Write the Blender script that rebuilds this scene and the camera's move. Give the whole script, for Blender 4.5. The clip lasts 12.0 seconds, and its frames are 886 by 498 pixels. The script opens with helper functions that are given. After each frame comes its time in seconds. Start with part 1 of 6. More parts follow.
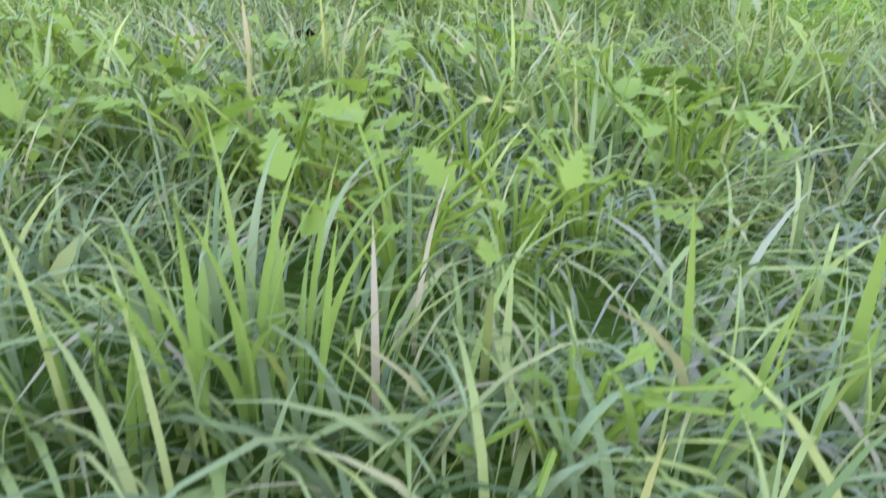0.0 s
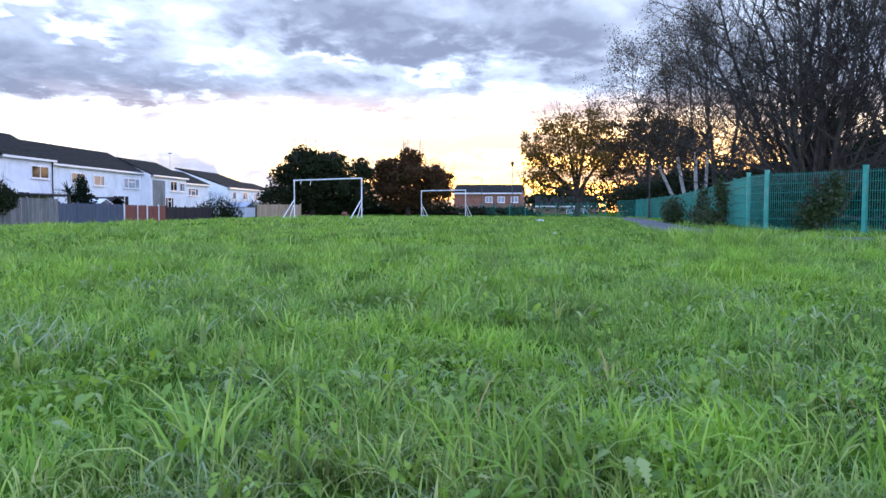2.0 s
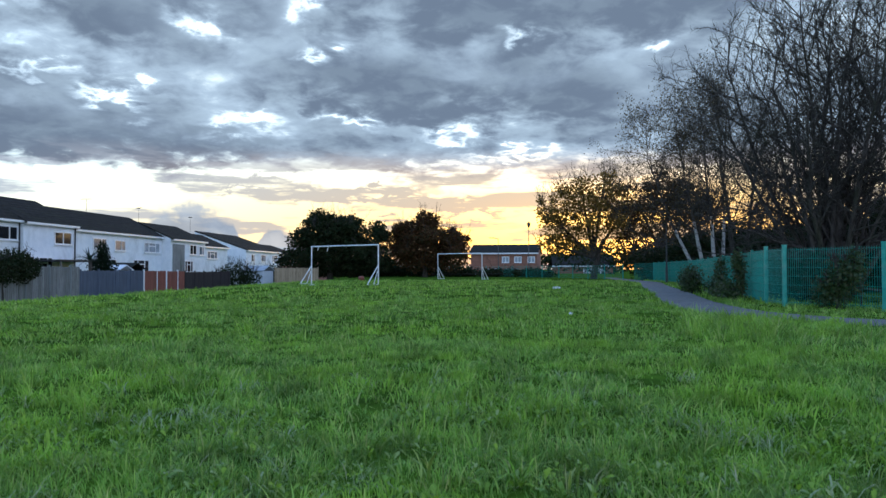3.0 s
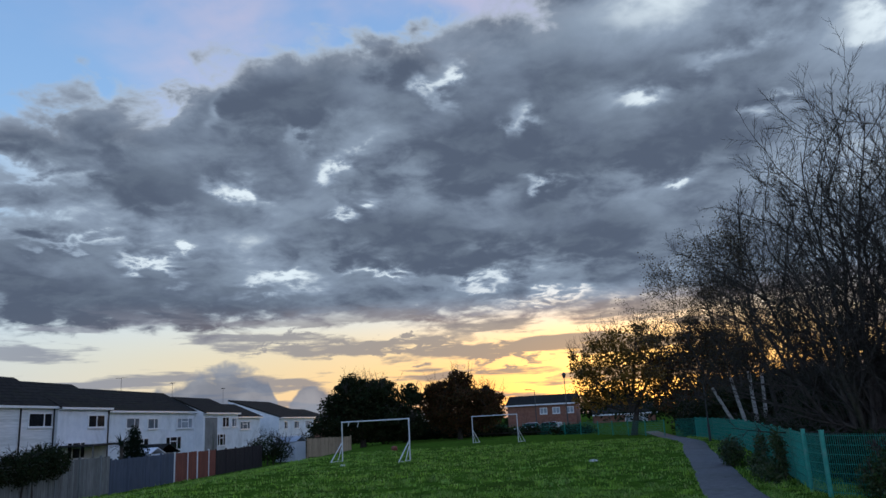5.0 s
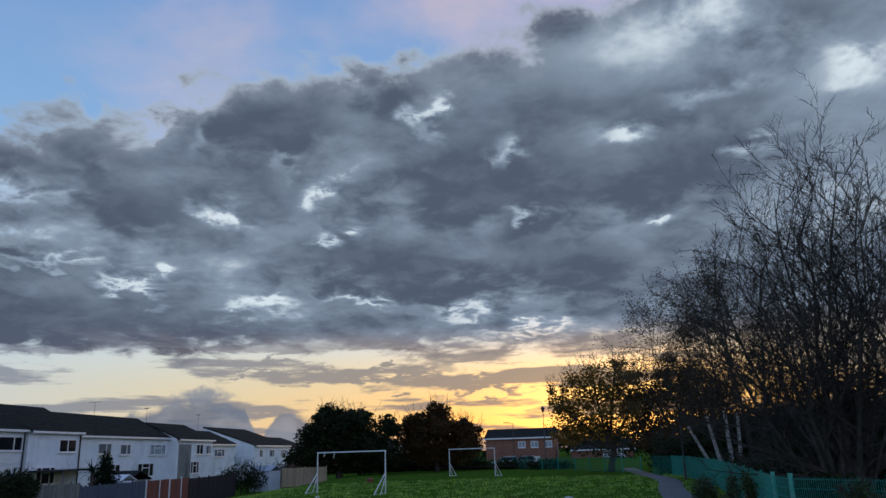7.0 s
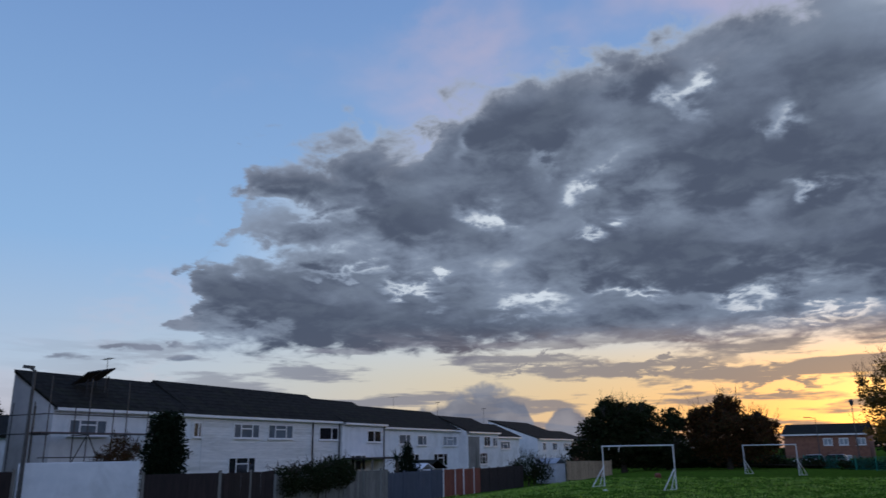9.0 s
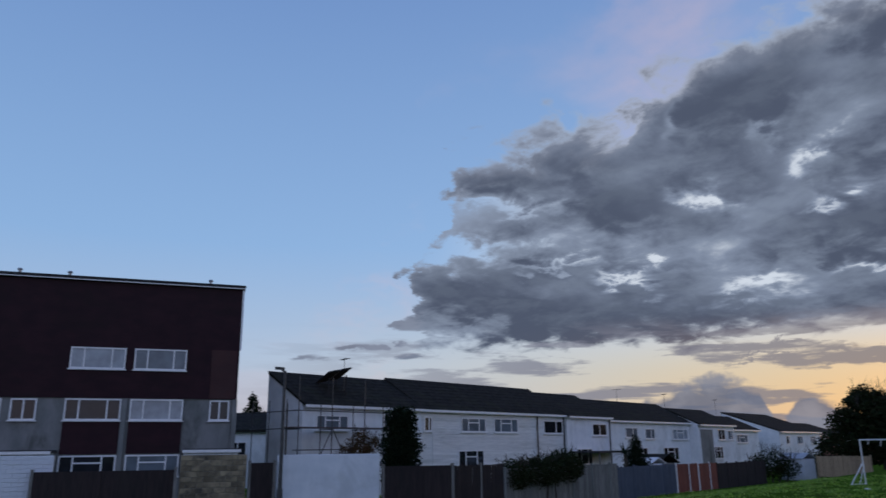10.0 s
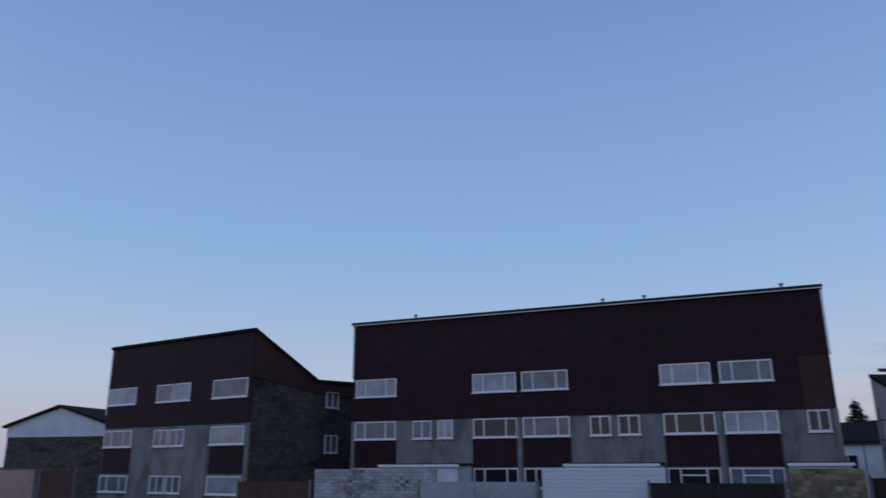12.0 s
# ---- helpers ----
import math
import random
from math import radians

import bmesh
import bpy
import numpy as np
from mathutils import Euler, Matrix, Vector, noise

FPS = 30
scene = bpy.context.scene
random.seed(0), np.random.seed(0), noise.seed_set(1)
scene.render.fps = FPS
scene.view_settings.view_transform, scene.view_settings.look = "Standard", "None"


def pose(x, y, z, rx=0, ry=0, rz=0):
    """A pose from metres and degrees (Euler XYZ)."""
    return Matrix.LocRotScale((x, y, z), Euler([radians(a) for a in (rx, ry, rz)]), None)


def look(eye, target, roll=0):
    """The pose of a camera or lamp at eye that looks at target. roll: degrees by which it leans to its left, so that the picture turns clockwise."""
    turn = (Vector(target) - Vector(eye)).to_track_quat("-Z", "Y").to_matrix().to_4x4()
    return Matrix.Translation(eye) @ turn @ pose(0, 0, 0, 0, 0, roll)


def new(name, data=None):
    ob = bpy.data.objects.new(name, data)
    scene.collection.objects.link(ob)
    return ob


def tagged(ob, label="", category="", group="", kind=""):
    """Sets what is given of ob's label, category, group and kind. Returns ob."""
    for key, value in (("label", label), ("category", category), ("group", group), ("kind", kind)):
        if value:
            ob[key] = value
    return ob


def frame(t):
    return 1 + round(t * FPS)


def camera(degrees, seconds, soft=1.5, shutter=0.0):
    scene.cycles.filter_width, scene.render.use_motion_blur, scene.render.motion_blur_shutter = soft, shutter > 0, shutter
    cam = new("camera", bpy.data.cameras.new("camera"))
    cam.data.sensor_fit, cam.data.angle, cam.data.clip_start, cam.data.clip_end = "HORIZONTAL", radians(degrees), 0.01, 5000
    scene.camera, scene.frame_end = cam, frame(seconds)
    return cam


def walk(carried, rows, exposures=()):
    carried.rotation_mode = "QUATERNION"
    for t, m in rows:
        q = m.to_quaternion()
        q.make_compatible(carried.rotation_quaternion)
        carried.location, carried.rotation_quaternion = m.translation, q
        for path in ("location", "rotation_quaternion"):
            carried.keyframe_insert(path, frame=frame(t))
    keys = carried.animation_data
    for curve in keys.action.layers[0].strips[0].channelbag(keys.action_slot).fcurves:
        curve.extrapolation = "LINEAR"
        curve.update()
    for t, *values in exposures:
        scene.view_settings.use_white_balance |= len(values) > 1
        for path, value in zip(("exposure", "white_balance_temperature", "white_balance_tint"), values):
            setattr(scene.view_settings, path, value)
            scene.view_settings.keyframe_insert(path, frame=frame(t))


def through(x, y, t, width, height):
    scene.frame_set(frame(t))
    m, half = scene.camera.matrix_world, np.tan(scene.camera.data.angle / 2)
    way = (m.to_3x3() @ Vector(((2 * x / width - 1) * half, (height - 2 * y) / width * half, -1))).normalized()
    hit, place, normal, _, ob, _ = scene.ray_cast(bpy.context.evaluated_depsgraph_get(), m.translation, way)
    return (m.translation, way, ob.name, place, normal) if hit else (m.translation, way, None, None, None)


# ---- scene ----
cam = camera(61.79, 12.0, shutter=0.2)
PATH = [
    (0, (0.003, 0.013, 0.136), (0.047, 9.186, -3.845), 2.14),
    (0.5, (0.022, 0.025, 0.201), (0.236, 9.591, -2.705), 2.04),
    (1, (0.042, 0.024, 0.262), (0.302, 9.826, -1.696), 1.25),
    (1.5, (0.061, 0.001, 0.340), (0.269, 9.933, -0.805), 0.57),
    (2, (0.093, -0.018, 0.428), (0.213, 9.968, -0.084), 0.22),
    (2.5, (0.100, -0.011, 0.535), (0.100, 9.989, 0.513), 0.21),
    (3, (0.125, -0.033, 0.829), (0.015, 9.963, 1.103), -0.07),
    (3.5, (0.178, -0.080, 1.150), (-0.014, 9.895, 1.832), -1.50),
    (3.7, (0.205, -0.103, 1.272), (-0.044, 9.852, 2.180), -2.06),
    (5.3, (0.514, -0.325, 2.003), (0.025, 9.365, 4.427), -2.95),
    (5.5, (0.521, -0.370, 1.981), (0.093, 9.304, 4.477), -2.96),
    (6, (0.537, -0.460, 1.964), (0.294, 9.195, 4.557), -2.62),
    (6.5, (0.539, -0.488, 1.985), (0.441, 9.162, 4.607), -2.30),
    (6.7, (0.556, -0.501, 2.057), (0.445, 9.148, 4.680), -2.06),
    (8.3, (0.533, -0.779, 1.975), (-1.525, 8.638, 4.638), -1.10),
    (8.5, (0.493, -0.786, 1.974), (-2.009, 8.524, 4.630), -0.91),
    (9, (0.408, -0.674, 1.997), (-3.277, 8.243, 4.626), -0.70),
    (9.5, (0.323, -0.602, 2.000), (-4.587, 7.713, 4.597), -0.62),
    (10, (0.242, -0.584, 2.003), (-5.858, 6.909, 4.582), -0.56),
    (10.5, (0.195, -0.660, 1.971), (-6.996, 5.788, 4.561), -0.49),
    (11, (0.154, -0.668, 1.985), (-8.049, 4.414, 4.609), -0.51),
    (11.5, (0.045, -0.652, 1.998), (-8.951, 2.786, 4.691), -0.40),
    (12, (0.023, -0.629, 1.994), (-9.484, 0.736, 4.782), -0.27),
]
walk(cam, [(t, look(eye, target, roll)) for t, eye, target, roll in PATH], exposures=[
    (0.0, 2.8, 6800, 37), (0.5, 2.72, 6750, 36), (1.0, 2.58, 6650, 31), (1.5, 2.32, 6550, 24), (2.0, 1.98, 6450, 14), (2.5, 1.68, 6400, 5), (3.0, 1.14, 6400, 0),
    (3.7, 0.85, 6400, 3), (5.3, 0.15, 6400, 6), (6.7, 0.08, 6400, 6), (8.3, -0.05, 6350, 9), (12.0, -0.07, 6450, 15)])

# ---- world: dusk sky with a broken cloud bank ----
class Nodes:
    """Short-hand for building a node tree."""

    def __init__(self, tree):
        self.t = tree
        self.t.nodes.clear()

    def add(self, kind, **props):
        n = self.t.nodes.new(kind)
        for key, value in props.items():
            setattr(n, key, value)
        return n

    def put(self, sock, value):
        if isinstance(value, bpy.types.NodeSocket):
            self.t.links.new(value, sock)
        elif isinstance(value, (tuple, list)) and len(value) == 3 and sock.type == "RGBA":
            sock.default_value = (*value, 1)
        else:
            sock.default_value = value

    def math(self, op, a, b=0.0, c=0.0, clamp=False):
        n = self.add("ShaderNodeMath", operation=op, use_clamp=clamp)
        for k, v in enumerate((a, b, c)):
            self.put(n.inputs[k], v)
        return n.outputs[0]

    def smooth(self, v, lo, hi, to_lo=0.0, to_hi=1.0):
        n = self.add("ShaderNodeMapRange", interpolation_type="SMOOTHSTEP")
        for k, x in enumerate((v, lo, hi, to_lo, to_hi)):
            self.put(n.inputs[k], x)
        return n.outputs[0]

    def noise(self, vec, scale, detail=4.0, rough=0.55, distort=0.0):
        n = self.add("ShaderNodeTexNoise")
        if vec is not None:
            self.put(n.inputs["Vector"], vec)
        for key, v in (("Scale", scale), ("Detail", detail), ("Roughness", rough), ("Distortion", distort)):
            self.put(n.inputs[key], v)
        return n.outputs["Fac"]

    def mix(self, fac, a, b, blend="MIX"):
        n = self.add("ShaderNodeMixRGB", blend_type=blend)
        for k, v in enumerate((fac, a, b)):
            self.put(n.inputs[k], v)
        return n.outputs[0]

    def ramp(self, fac, stops, mode="LINEAR"):
        n = self.add("ShaderNodeValToRGB")
        n.color_ramp.interpolation = mode
        el = n.color_ramp.elements
        while len(el) < len(stops):
            el.new(0.5)
        for e, (pos, col) in zip(el, stops):
            e.position = pos
            e.color = (*col, 1) if isinstance(col, tuple) else (col, col, col, 1)
        self.put(n.inputs[0], fac)
        return n.outputs[0]

    def vec(self, x, y, z):
        n = self.add("ShaderNodeCombineXYZ")
        for k, v in enumerate((x, y, z)):
            self.put(n.inputs[k], v)
        return n.outputs[0]


SUN_AZ, SUN_EL = 11.0, 2.0

world = bpy.data.worlds.new("world")
scene.world = world
world.use_nodes = True
N = Nodes(world.node_tree)
tc = N.add("ShaderNodeTexCoord")
sep = N.add("ShaderNodeSeparateXYZ")
N.put(sep.inputs[0], tc.outputs["Generated"])
dx, dy, dz = sep.outputs
az = N.math("MULTIPLY", N.math("ARCTAN2", dx, dy), 180 / math.pi)
el = N.math("MULTIPLY", N.math("ARCSINE", dz), 180 / math.pi)
# clear air: blue above, pale low down, warm towards the sunken sun
air = N.ramp(N.math("DIVIDE", el, 60.0, clamp=True), [
    (0.0, (0.40, 0.42, 0.52)), (0.10, (0.40, 0.52, 0.70)), (0.25, (0.25, 0.44, 0.73)), (0.6, (0.15, 0.28, 0.57)), (1.0, (0.11, 0.19, 0.46))])
off_sun = N.math("ABSOLUTE", N.math("SUBTRACT", az, SUN_AZ))
near_sun = N.smooth(off_sun, 48.0, 2.0)
low = N.smooth(el, 16.0, 2.0)
air = N.mix(N.math("MULTIPLY", N.smooth(off_sun, 70.0, 15.0), N.smooth(el, 13.0, 4.0)), air, (0.60, 0.56, 0.43))
air = N.mix(N.math("MULTIPLY", near_sun, N.smooth(el, 9.0, 2.0)), air, (0.54, 0.33, 0.15))
air = N.mix(N.math("MULTIPLY", N.smooth(off_sun, 13.0, 1.0), N.smooth(el, 7.0, 3.0)), air, (0.92, 0.62, 0.26))
nish = N.add("ShaderNodeTexSky", sky_type="NISHITA", sun_disc=False, sun_elevation=radians(SUN_EL), sun_rotation=radians(SUN_AZ))
# mostly unseen east and rear sky, raised to brighten the east-facing walls
air = N.mix(N.math("MAXIMUM", N.smooth(off_sun, 122.0, 165.0), N.smooth(az, 42.0, 75.0)), air, N.ramp(N.math("DIVIDE", el, 60.0, clamp=True), [
    (0.0, (0.50, 0.54, 0.70)), (0.1, (0.50, 0.58, 0.84)), (0.3, (0.44, 0.56, 0.90)), (1.0, (0.13, 0.21, 0.48))]))
air = N.mix(0.05, air, N.mix(1.0, nish.outputs[0], (0.9, 0.9, 0.9), "MULTIPLY"))
# cloud layer, seen in perspective
h = N.math("ADD", N.math("MAXIMUM", dz, 0.0), 0.24)
cp = N.vec(N.math("DIVIDE", dx, h), N.math("DIVIDE", dy, h), 5.3)
n_big = N.noise(cp, 1.7, 5.0, 0.5, 0.25)
n_small = N.noise(cp, 4.4, 6.0, 0.55, 0.2)
n_fine = N.noise(cp, 10.5, 5.0, 0.55, 0.3)
# billowed places, so that the rims of gaps and banks curl
az_b = N.math("ADD", az, N.math("ADD", N.math("MULTIPLY", N.math("SUBTRACT", n_small, 0.5), 12.0), N.math("MULTIPLY", N.math("SUBTRACT", n_fine, 0.5), 5.0)))
el_b = N.math("ADD", el, N.math("ADD", N.math("MULTIPLY", N.math("SUBTRACT", n_fine, 0.5), 5.0), N.math("MULTIPLY", N.math("SUBTRACT", n_big, 0.5), 4.0)))


def soft_spots(spots, a, e):
    """Sum of soft ellipses (azimuth, elevation, half width, half height, strength) in degrees."""
    total = 0.0
    for a0, e0, wa, we, k in spots:
        u = N.math("MULTIPLY_ADD", a, 1 / wa, -a0 / wa)
        v = N.math("MULTIPLY_ADD", e, 1 / we, -e0 / we)
        q = N.math("MULTIPLY_ADD", u, u, N.math("MULTIPLY", v, v))
        total = N.math("MULTIPLY_ADD", N.math("POWER", 0.3679, q), k, total)
    return total


# the bank is cut off east of the view to let more light in
edge = N.math("MULTIPLY", N.ramp(N.math("DIVIDE", N.math("ADD", az_b, 50.0), 100.0, clamp=True), [
    (0.0, 0.02), (0.06, 0.10), (0.085, 0.21), (0.105, 0.31), (0.125, 0.36), (0.19, 0.395), (0.24, 0.40), (0.27, 0.44), (0.36, 0.472), (0.46, 0.485), (0.54, 0.505), (0.62, 0.53), (0.72, 0.57), (0.85, 0.60), (0.93, 0.45), (1.0, 0.02)]), 60.0)
rim = N.math("ADD", N.math("SUBTRACT", edge, el), N.math("ADD", N.math("MULTIPLY", N.math("SUBTRACT", n_small, 0.5), 7.0), N.math("MULTIPLY", N.math("SUBTRACT", n_fine, 0.5), 7.0)))
inside_top = N.smooth(rim, -1.1, 1.3)
low_rim = N.math("ADD", N.math("SUBTRACT", el, 7.5), N.math("ADD", N.math("MULTIPLY", N.math("SUBTRACT", n_small, 0.5), 3.5), N.math("MULTIPLY", N.math("SUBTRACT", n_fine, 0.5), 4.0)))
inside = N.math("MULTIPLY", inside_top, N.smooth(low_rim, -0.7, 0.8))
holes = soft_spots([
    (-18.9, 17.6, 1.1, 0.9, 0.55), (-10.9, 19.2, 1.3, 0.8, 0.5), (-10.0, 16.7, 1.4, 0.4, 0.45), (-2.2, 25.6, 0.7, 1.6, 0.42),
    (3.6, 23.0, 0.9, 1.2, 0.45), (13.2, 23.2, 3.2, 0.7, 0.5), (6.0, 17.8, 0.9, 0.5, 0.42), (14.9, 16.5, 1.4, 0.35, 0.45),
    (23.4, 20.8, 1.0, 0.6, 0.4), (28.0, 24.6, 2.2, 0.9, 0.34), (21.0, 25.4, 2.4, 0.7, 0.3), (-24.1, 12.3, 2.2, 0.45, 0.45)], az_b, el_b)
holes = N.math("ADD", holes, soft_spots([
    (-16.2, 10.6, 2.2, 0.6, 0.42), (-8.0, 11.2, 2.2, 0.4, 0.42), (0.0, 10.4, 2.8, 0.5, 0.42), (-13.5, 21.9, 0.7, 1.1, 0.26),
    (-20.8, 24.0, 0.7, 1.2, 0.24), (-31.5, 17.2, 4.0, 0.5, 0.3), (-29.0, 13.5, 3.4, 0.35, 0.3), (-37.5, 14.2, 4.2, 0.8, 0.6),
    (4.0, 8.7, 4.0, 0.4, 0.35), (-36.5, 17.6, 2.4, 0.3, 0.2), (17.0, 29.5, 9.0, 3.0, 0.42)], az_b, el_b))
# deep bellies of the bank
bellies = soft_spots([
    (-1.0, 20.5, 7.0, 3.2, 0.30), (15.0, 19.5, 7.0, 2.0, 0.28), (-26.0, 17.0, 5.0, 1.6, 0.26), (-6.0, 13.8, 9.0, 1.8, 0.24),
    (-15.0, 24.6, 6.0, 1.6, 0.22), (-24.0, 9.2, 8.0, 1.2, 0.24), (6.0, 13.0, 7.0, 1.8, 0.22), (-4.0, 27.0, 4.0, 1.2, 0.2), (-35.0, 10.6, 5.0, 1.3, 0.3), (-35.0, 19.2, 3.6, 1.2, 0.3), (-29.0, 20.5, 4.0, 1.4, 0.22), (26.0, 29.0, 4.0, 2.0, 0.3)], az_b, el_b)
gap = N.math("ADD", N.math("MULTIPLY", N.math("SUBTRACT", n_big, 0.5), 0.7), N.math("MULTIPLY", N.math("SUBTRACT", n_small, 0.5), 0.82))
gap = N.math("ADD", N.math("ADD", gap, 0.565), N.math("MULTIPLY", N.math("SUBTRACT", n_fine, 0.5), 0.34))
gap = N.math("SUBTRACT", N.math("ADD", gap, bellies), holes)
cover = N.smooth(gap, 0.10, 0.46)
dens = N.math("MULTIPLY", inside, cover)
# lone cloudlets off the end of the bank
dens = N.math("MAXIMUM", dens, N.smooth(soft_spots([(-42.4, 9.2, 2.0, 0.62, 1.0), (-46.0, 7.4, 1.5, 0.3, 0.8), (-42.5, 6.7, 1.7, 0.28, 0.8), (-49.0, 6.6, 1.8, 0.35, 0.6)], az_b, el), 0.25, 0.62))
# low streaks and far cumulus under the bank
lp = N.vec(N.math("MULTIPLY", az, 0.085), N.math("MULTIPLY", el, 0.62), 2.2)
n_low = N.noise(lp, 1.5, 6.0, 0.55, 0.2)
streak = N.math("MULTIPLY", N.smooth(n_low, 0.47, 0.57), N.math("MULTIPLY", N.smooth(el, 9.5, 7.0), N.smooth(off_sun, 70.0, 40.0)))
band = N.smooth(N.math("ADD", soft_spots([(-7.0, 5.6, 8.5, 0.75, 0.75), (2.0, 4.7, 4.5, 0.55, 0.7), (-16.0, 6.4, 5.0, 0.35, 0.5)], az, el_b), N.math("SUBTRACT", n_low, 0.5)), 0.25, 0.6)
streak = N.math("MULTIPLY", N.math("MAXIMUM", streak, band), 0.84)
cup = N.vec(N.math("MULTIPLY", az, 0.22), N.math("MULTIPLY", el, 0.3), 5.0)
n_cu = N.noise(cup, 1.3, 5.0, 0.5)
cu_top = N.ramp(N.math("DIVIDE", N.math("ADD", az, 50.0), 60.0, clamp=True), [
    (0.0, 0.0), (0.38, 0.02), (0.43, 0.50), (0.51, 0.66), (0.56, 0.56), (0.575, 0.1), (0.6, 0.5), (0.65, 0.42), (0.68, 0.1), (1.0, 0.1)])
cum = N.smooth(N.math("ADD", N.math("SUBTRACT", N.math("MULTIPLY", cu_top, 6.6), el), N.math("MULTIPLY", N.math("SUBTRACT", n_cu, 0.5), 4.0)), -0.25, 0.35)
# cloud colour: slate body, paler thin parts, warm from below near the sun
thick = N.smooth(gap, 0.34, 0.80)
body = N.mix(thick, (0.250, 0.306, 0.404), (0.080, 0.101, 0.150))
body = N.mix(N.math("MULTIPLY", N.smooth(n_fine, 0.58, 0.38), 0.22), body, (0.19, 0.235, 0.30))
body = N.mix(N.math("MULTIPLY", N.smooth(rim, 3.0, 0.0), 0.3), body, (0.27, 0.29, 0.36))
body = N.mix(N.math("MULTIPLY", N.math("MULTIPLY", N.smooth(el, 9.5, 6.5), near_sun), 0.45), body, (0.55, 0.30, 0.14))
behind = N.mix(N.math("MULTIPLY", inside_top, N.math("MULTIPLY", N.smooth(el, 5.0, 12.0), N.smooth(az, -42.0, -24.0))), air, (0.66, 0.73, 0.80))
pink = N.math("MULTIPLY", N.smooth(N.math("ABSOLUTE", N.math("SUBTRACT", rim, -3.0)), 6.0, 0.0), N.smooth(n_big, 0.42, 0.6))
behind = N.mix(N.math("MULTIPLY", N.math("MULTIPLY", pink, N.smooth(az, -55.0, 0.0, 0.25, 1.0)), 0.5), behind, (0.74, 0.54, 0.55))
sky = N.mix(dens, behind, body)
sky = N.mix(streak, sky, N.mix(near_sun, (0.21, 0.225, 0.29), (0.245, 0.205, 0.195)))
sky = N.mix(N.math("MULTIPLY", cum, 0.9), sky, N.mix(N.smooth(n_cu, 0.35, 0.65), (0.13, 0.155, 0.22), (0.23, 0.25, 0.31)))
bg = N.add("ShaderNodeBackground")
N.put(bg.inputs[0], sky)
bg.inputs[1].default_value = 1.0
N.t.links.new(bg.outputs[0], N.add("ShaderNodeOutputWorld").inputs[0])

sun_data = bpy.data.lights.new("sun", "SUN")
sun_data.energy, sun_data.angle, sun_data.color = 0.25, radians(14), (1.0, 0.72, 0.42)
sun = new("sun", sun_data)
sun.matrix_world = look((0, 0, 0), (-math.sin(radians(SUN_AZ)) * math.cos(radians(5)), -math.cos(radians(SUN_AZ)) * math.cos(radians(5)), -math.sin(radians(5))))

# ---- helpers for meshes ----
def mesh_of(name, verts, faces, material=None, smooth=False):
    me = bpy.data.meshes.new(name)
    me.from_pydata([tuple(v) for v in verts], [], faces)
    if material:
        me.materials.append(material)
    if smooth:
        me.polygons.foreach_set("use_smooth", [True] * len(me.polygons))
    me.update()
    return me


def child(ob, parent):
    ob.parent = parent
    return ob


def box_bm(bm, x0, x1, y0, y1, z0, z1):
    vs = [bm.verts.new(p) for p in ((x0, y0, z0), (x1, y0, z0), (x1, y1, z0), (x0, y1, z0), (x0, y0, z1), (x1, y0, z1), (x1, y1, z1), (x0, y1, z1))]
    for f in ((3, 2, 1, 0), (4, 5, 6, 7), (0, 1, 5, 4), (1, 2, 6, 5), (2, 3, 7, 6), (3, 0, 4, 7)):
        bm.faces.new([vs[i] for i in f])
    return vs


def finish(bm, name, material, bevel=0.0):
    if bevel:
        bmesh.ops.bevel(bm, geom=list(bm.edges), offset=bevel, segments=1, affect="EDGES")
    bmesh.ops.recalc_face_normals(bm, faces=bm.faces)
    me = bpy.data.meshes.new(name)
    bm.to_mesh(me)
    bm.free()
    me.materials.append(material)
    return me


def part(name, bm, material, parent, label="", bevel=0.0):
    ob = child(new(name, finish(bm, name, material, bevel)), parent)
    return tagged(ob, label) if label else ob


def boxes(name, parent, material, specs, bevel=0.0, label=""):
    """One part made of boxes (x0, x1, y0, y1, z0, z1)."""
    bm = bmesh.new()
    for s in specs:
        box_bm(bm, *s)
    return part(name, bm, material, parent, label, bevel)


def thing(name, m, label, category, group="", kind=""):
    ob = new(name)
    ob.empty_display_size = 0.2
    ob.matrix_world = m
    return tagged(ob, label, category, group, kind)


def frame_at(ox, oy, ux, uy, z=0.0):
    """A frame whose x runs along (ux, uy), whose y runs to its left and z up."""
    k = math.hypot(ux, uy)
    ux, uy = ux / k, uy / k
    return Matrix(((ux, -uy, 0, ox), (uy, ux, 0, oy), (0, 0, 1, z), (0, 0, 0, 1)))


def sstep(a, b, x):
    t = min(1.0, max(0.0, (x - a) / (b - a)))
    return t * t * (3 - 2 * t)


def ground_z(x, y):
    """The field is level and falls away to the gardens on the west."""
    fall = 0.35 + 0.2 * sstep(5, 25, y) + 0.45 * sstep(25, 40, y) + 0.2 * sstep(40, 70, y)
    return -fall * sstep(-9.0, -20.0, x)


# ---- materials ----
def material(name, rough=0.8, metallic=0.0):
    m = bpy.data.materials.new(name)
    m.use_nodes = True
    n = Nodes(m.node_tree)
    bsdf = n.add("ShaderNodeBsdfPrincipled")
    bsdf.inputs["Roughness"].default_value = rough
    bsdf.inputs["Metallic"].default_value = metallic
    n.t.links.new(bsdf.outputs[0], n.add("ShaderNodeOutputMaterial").inputs[0])
    return m, n, bsdf


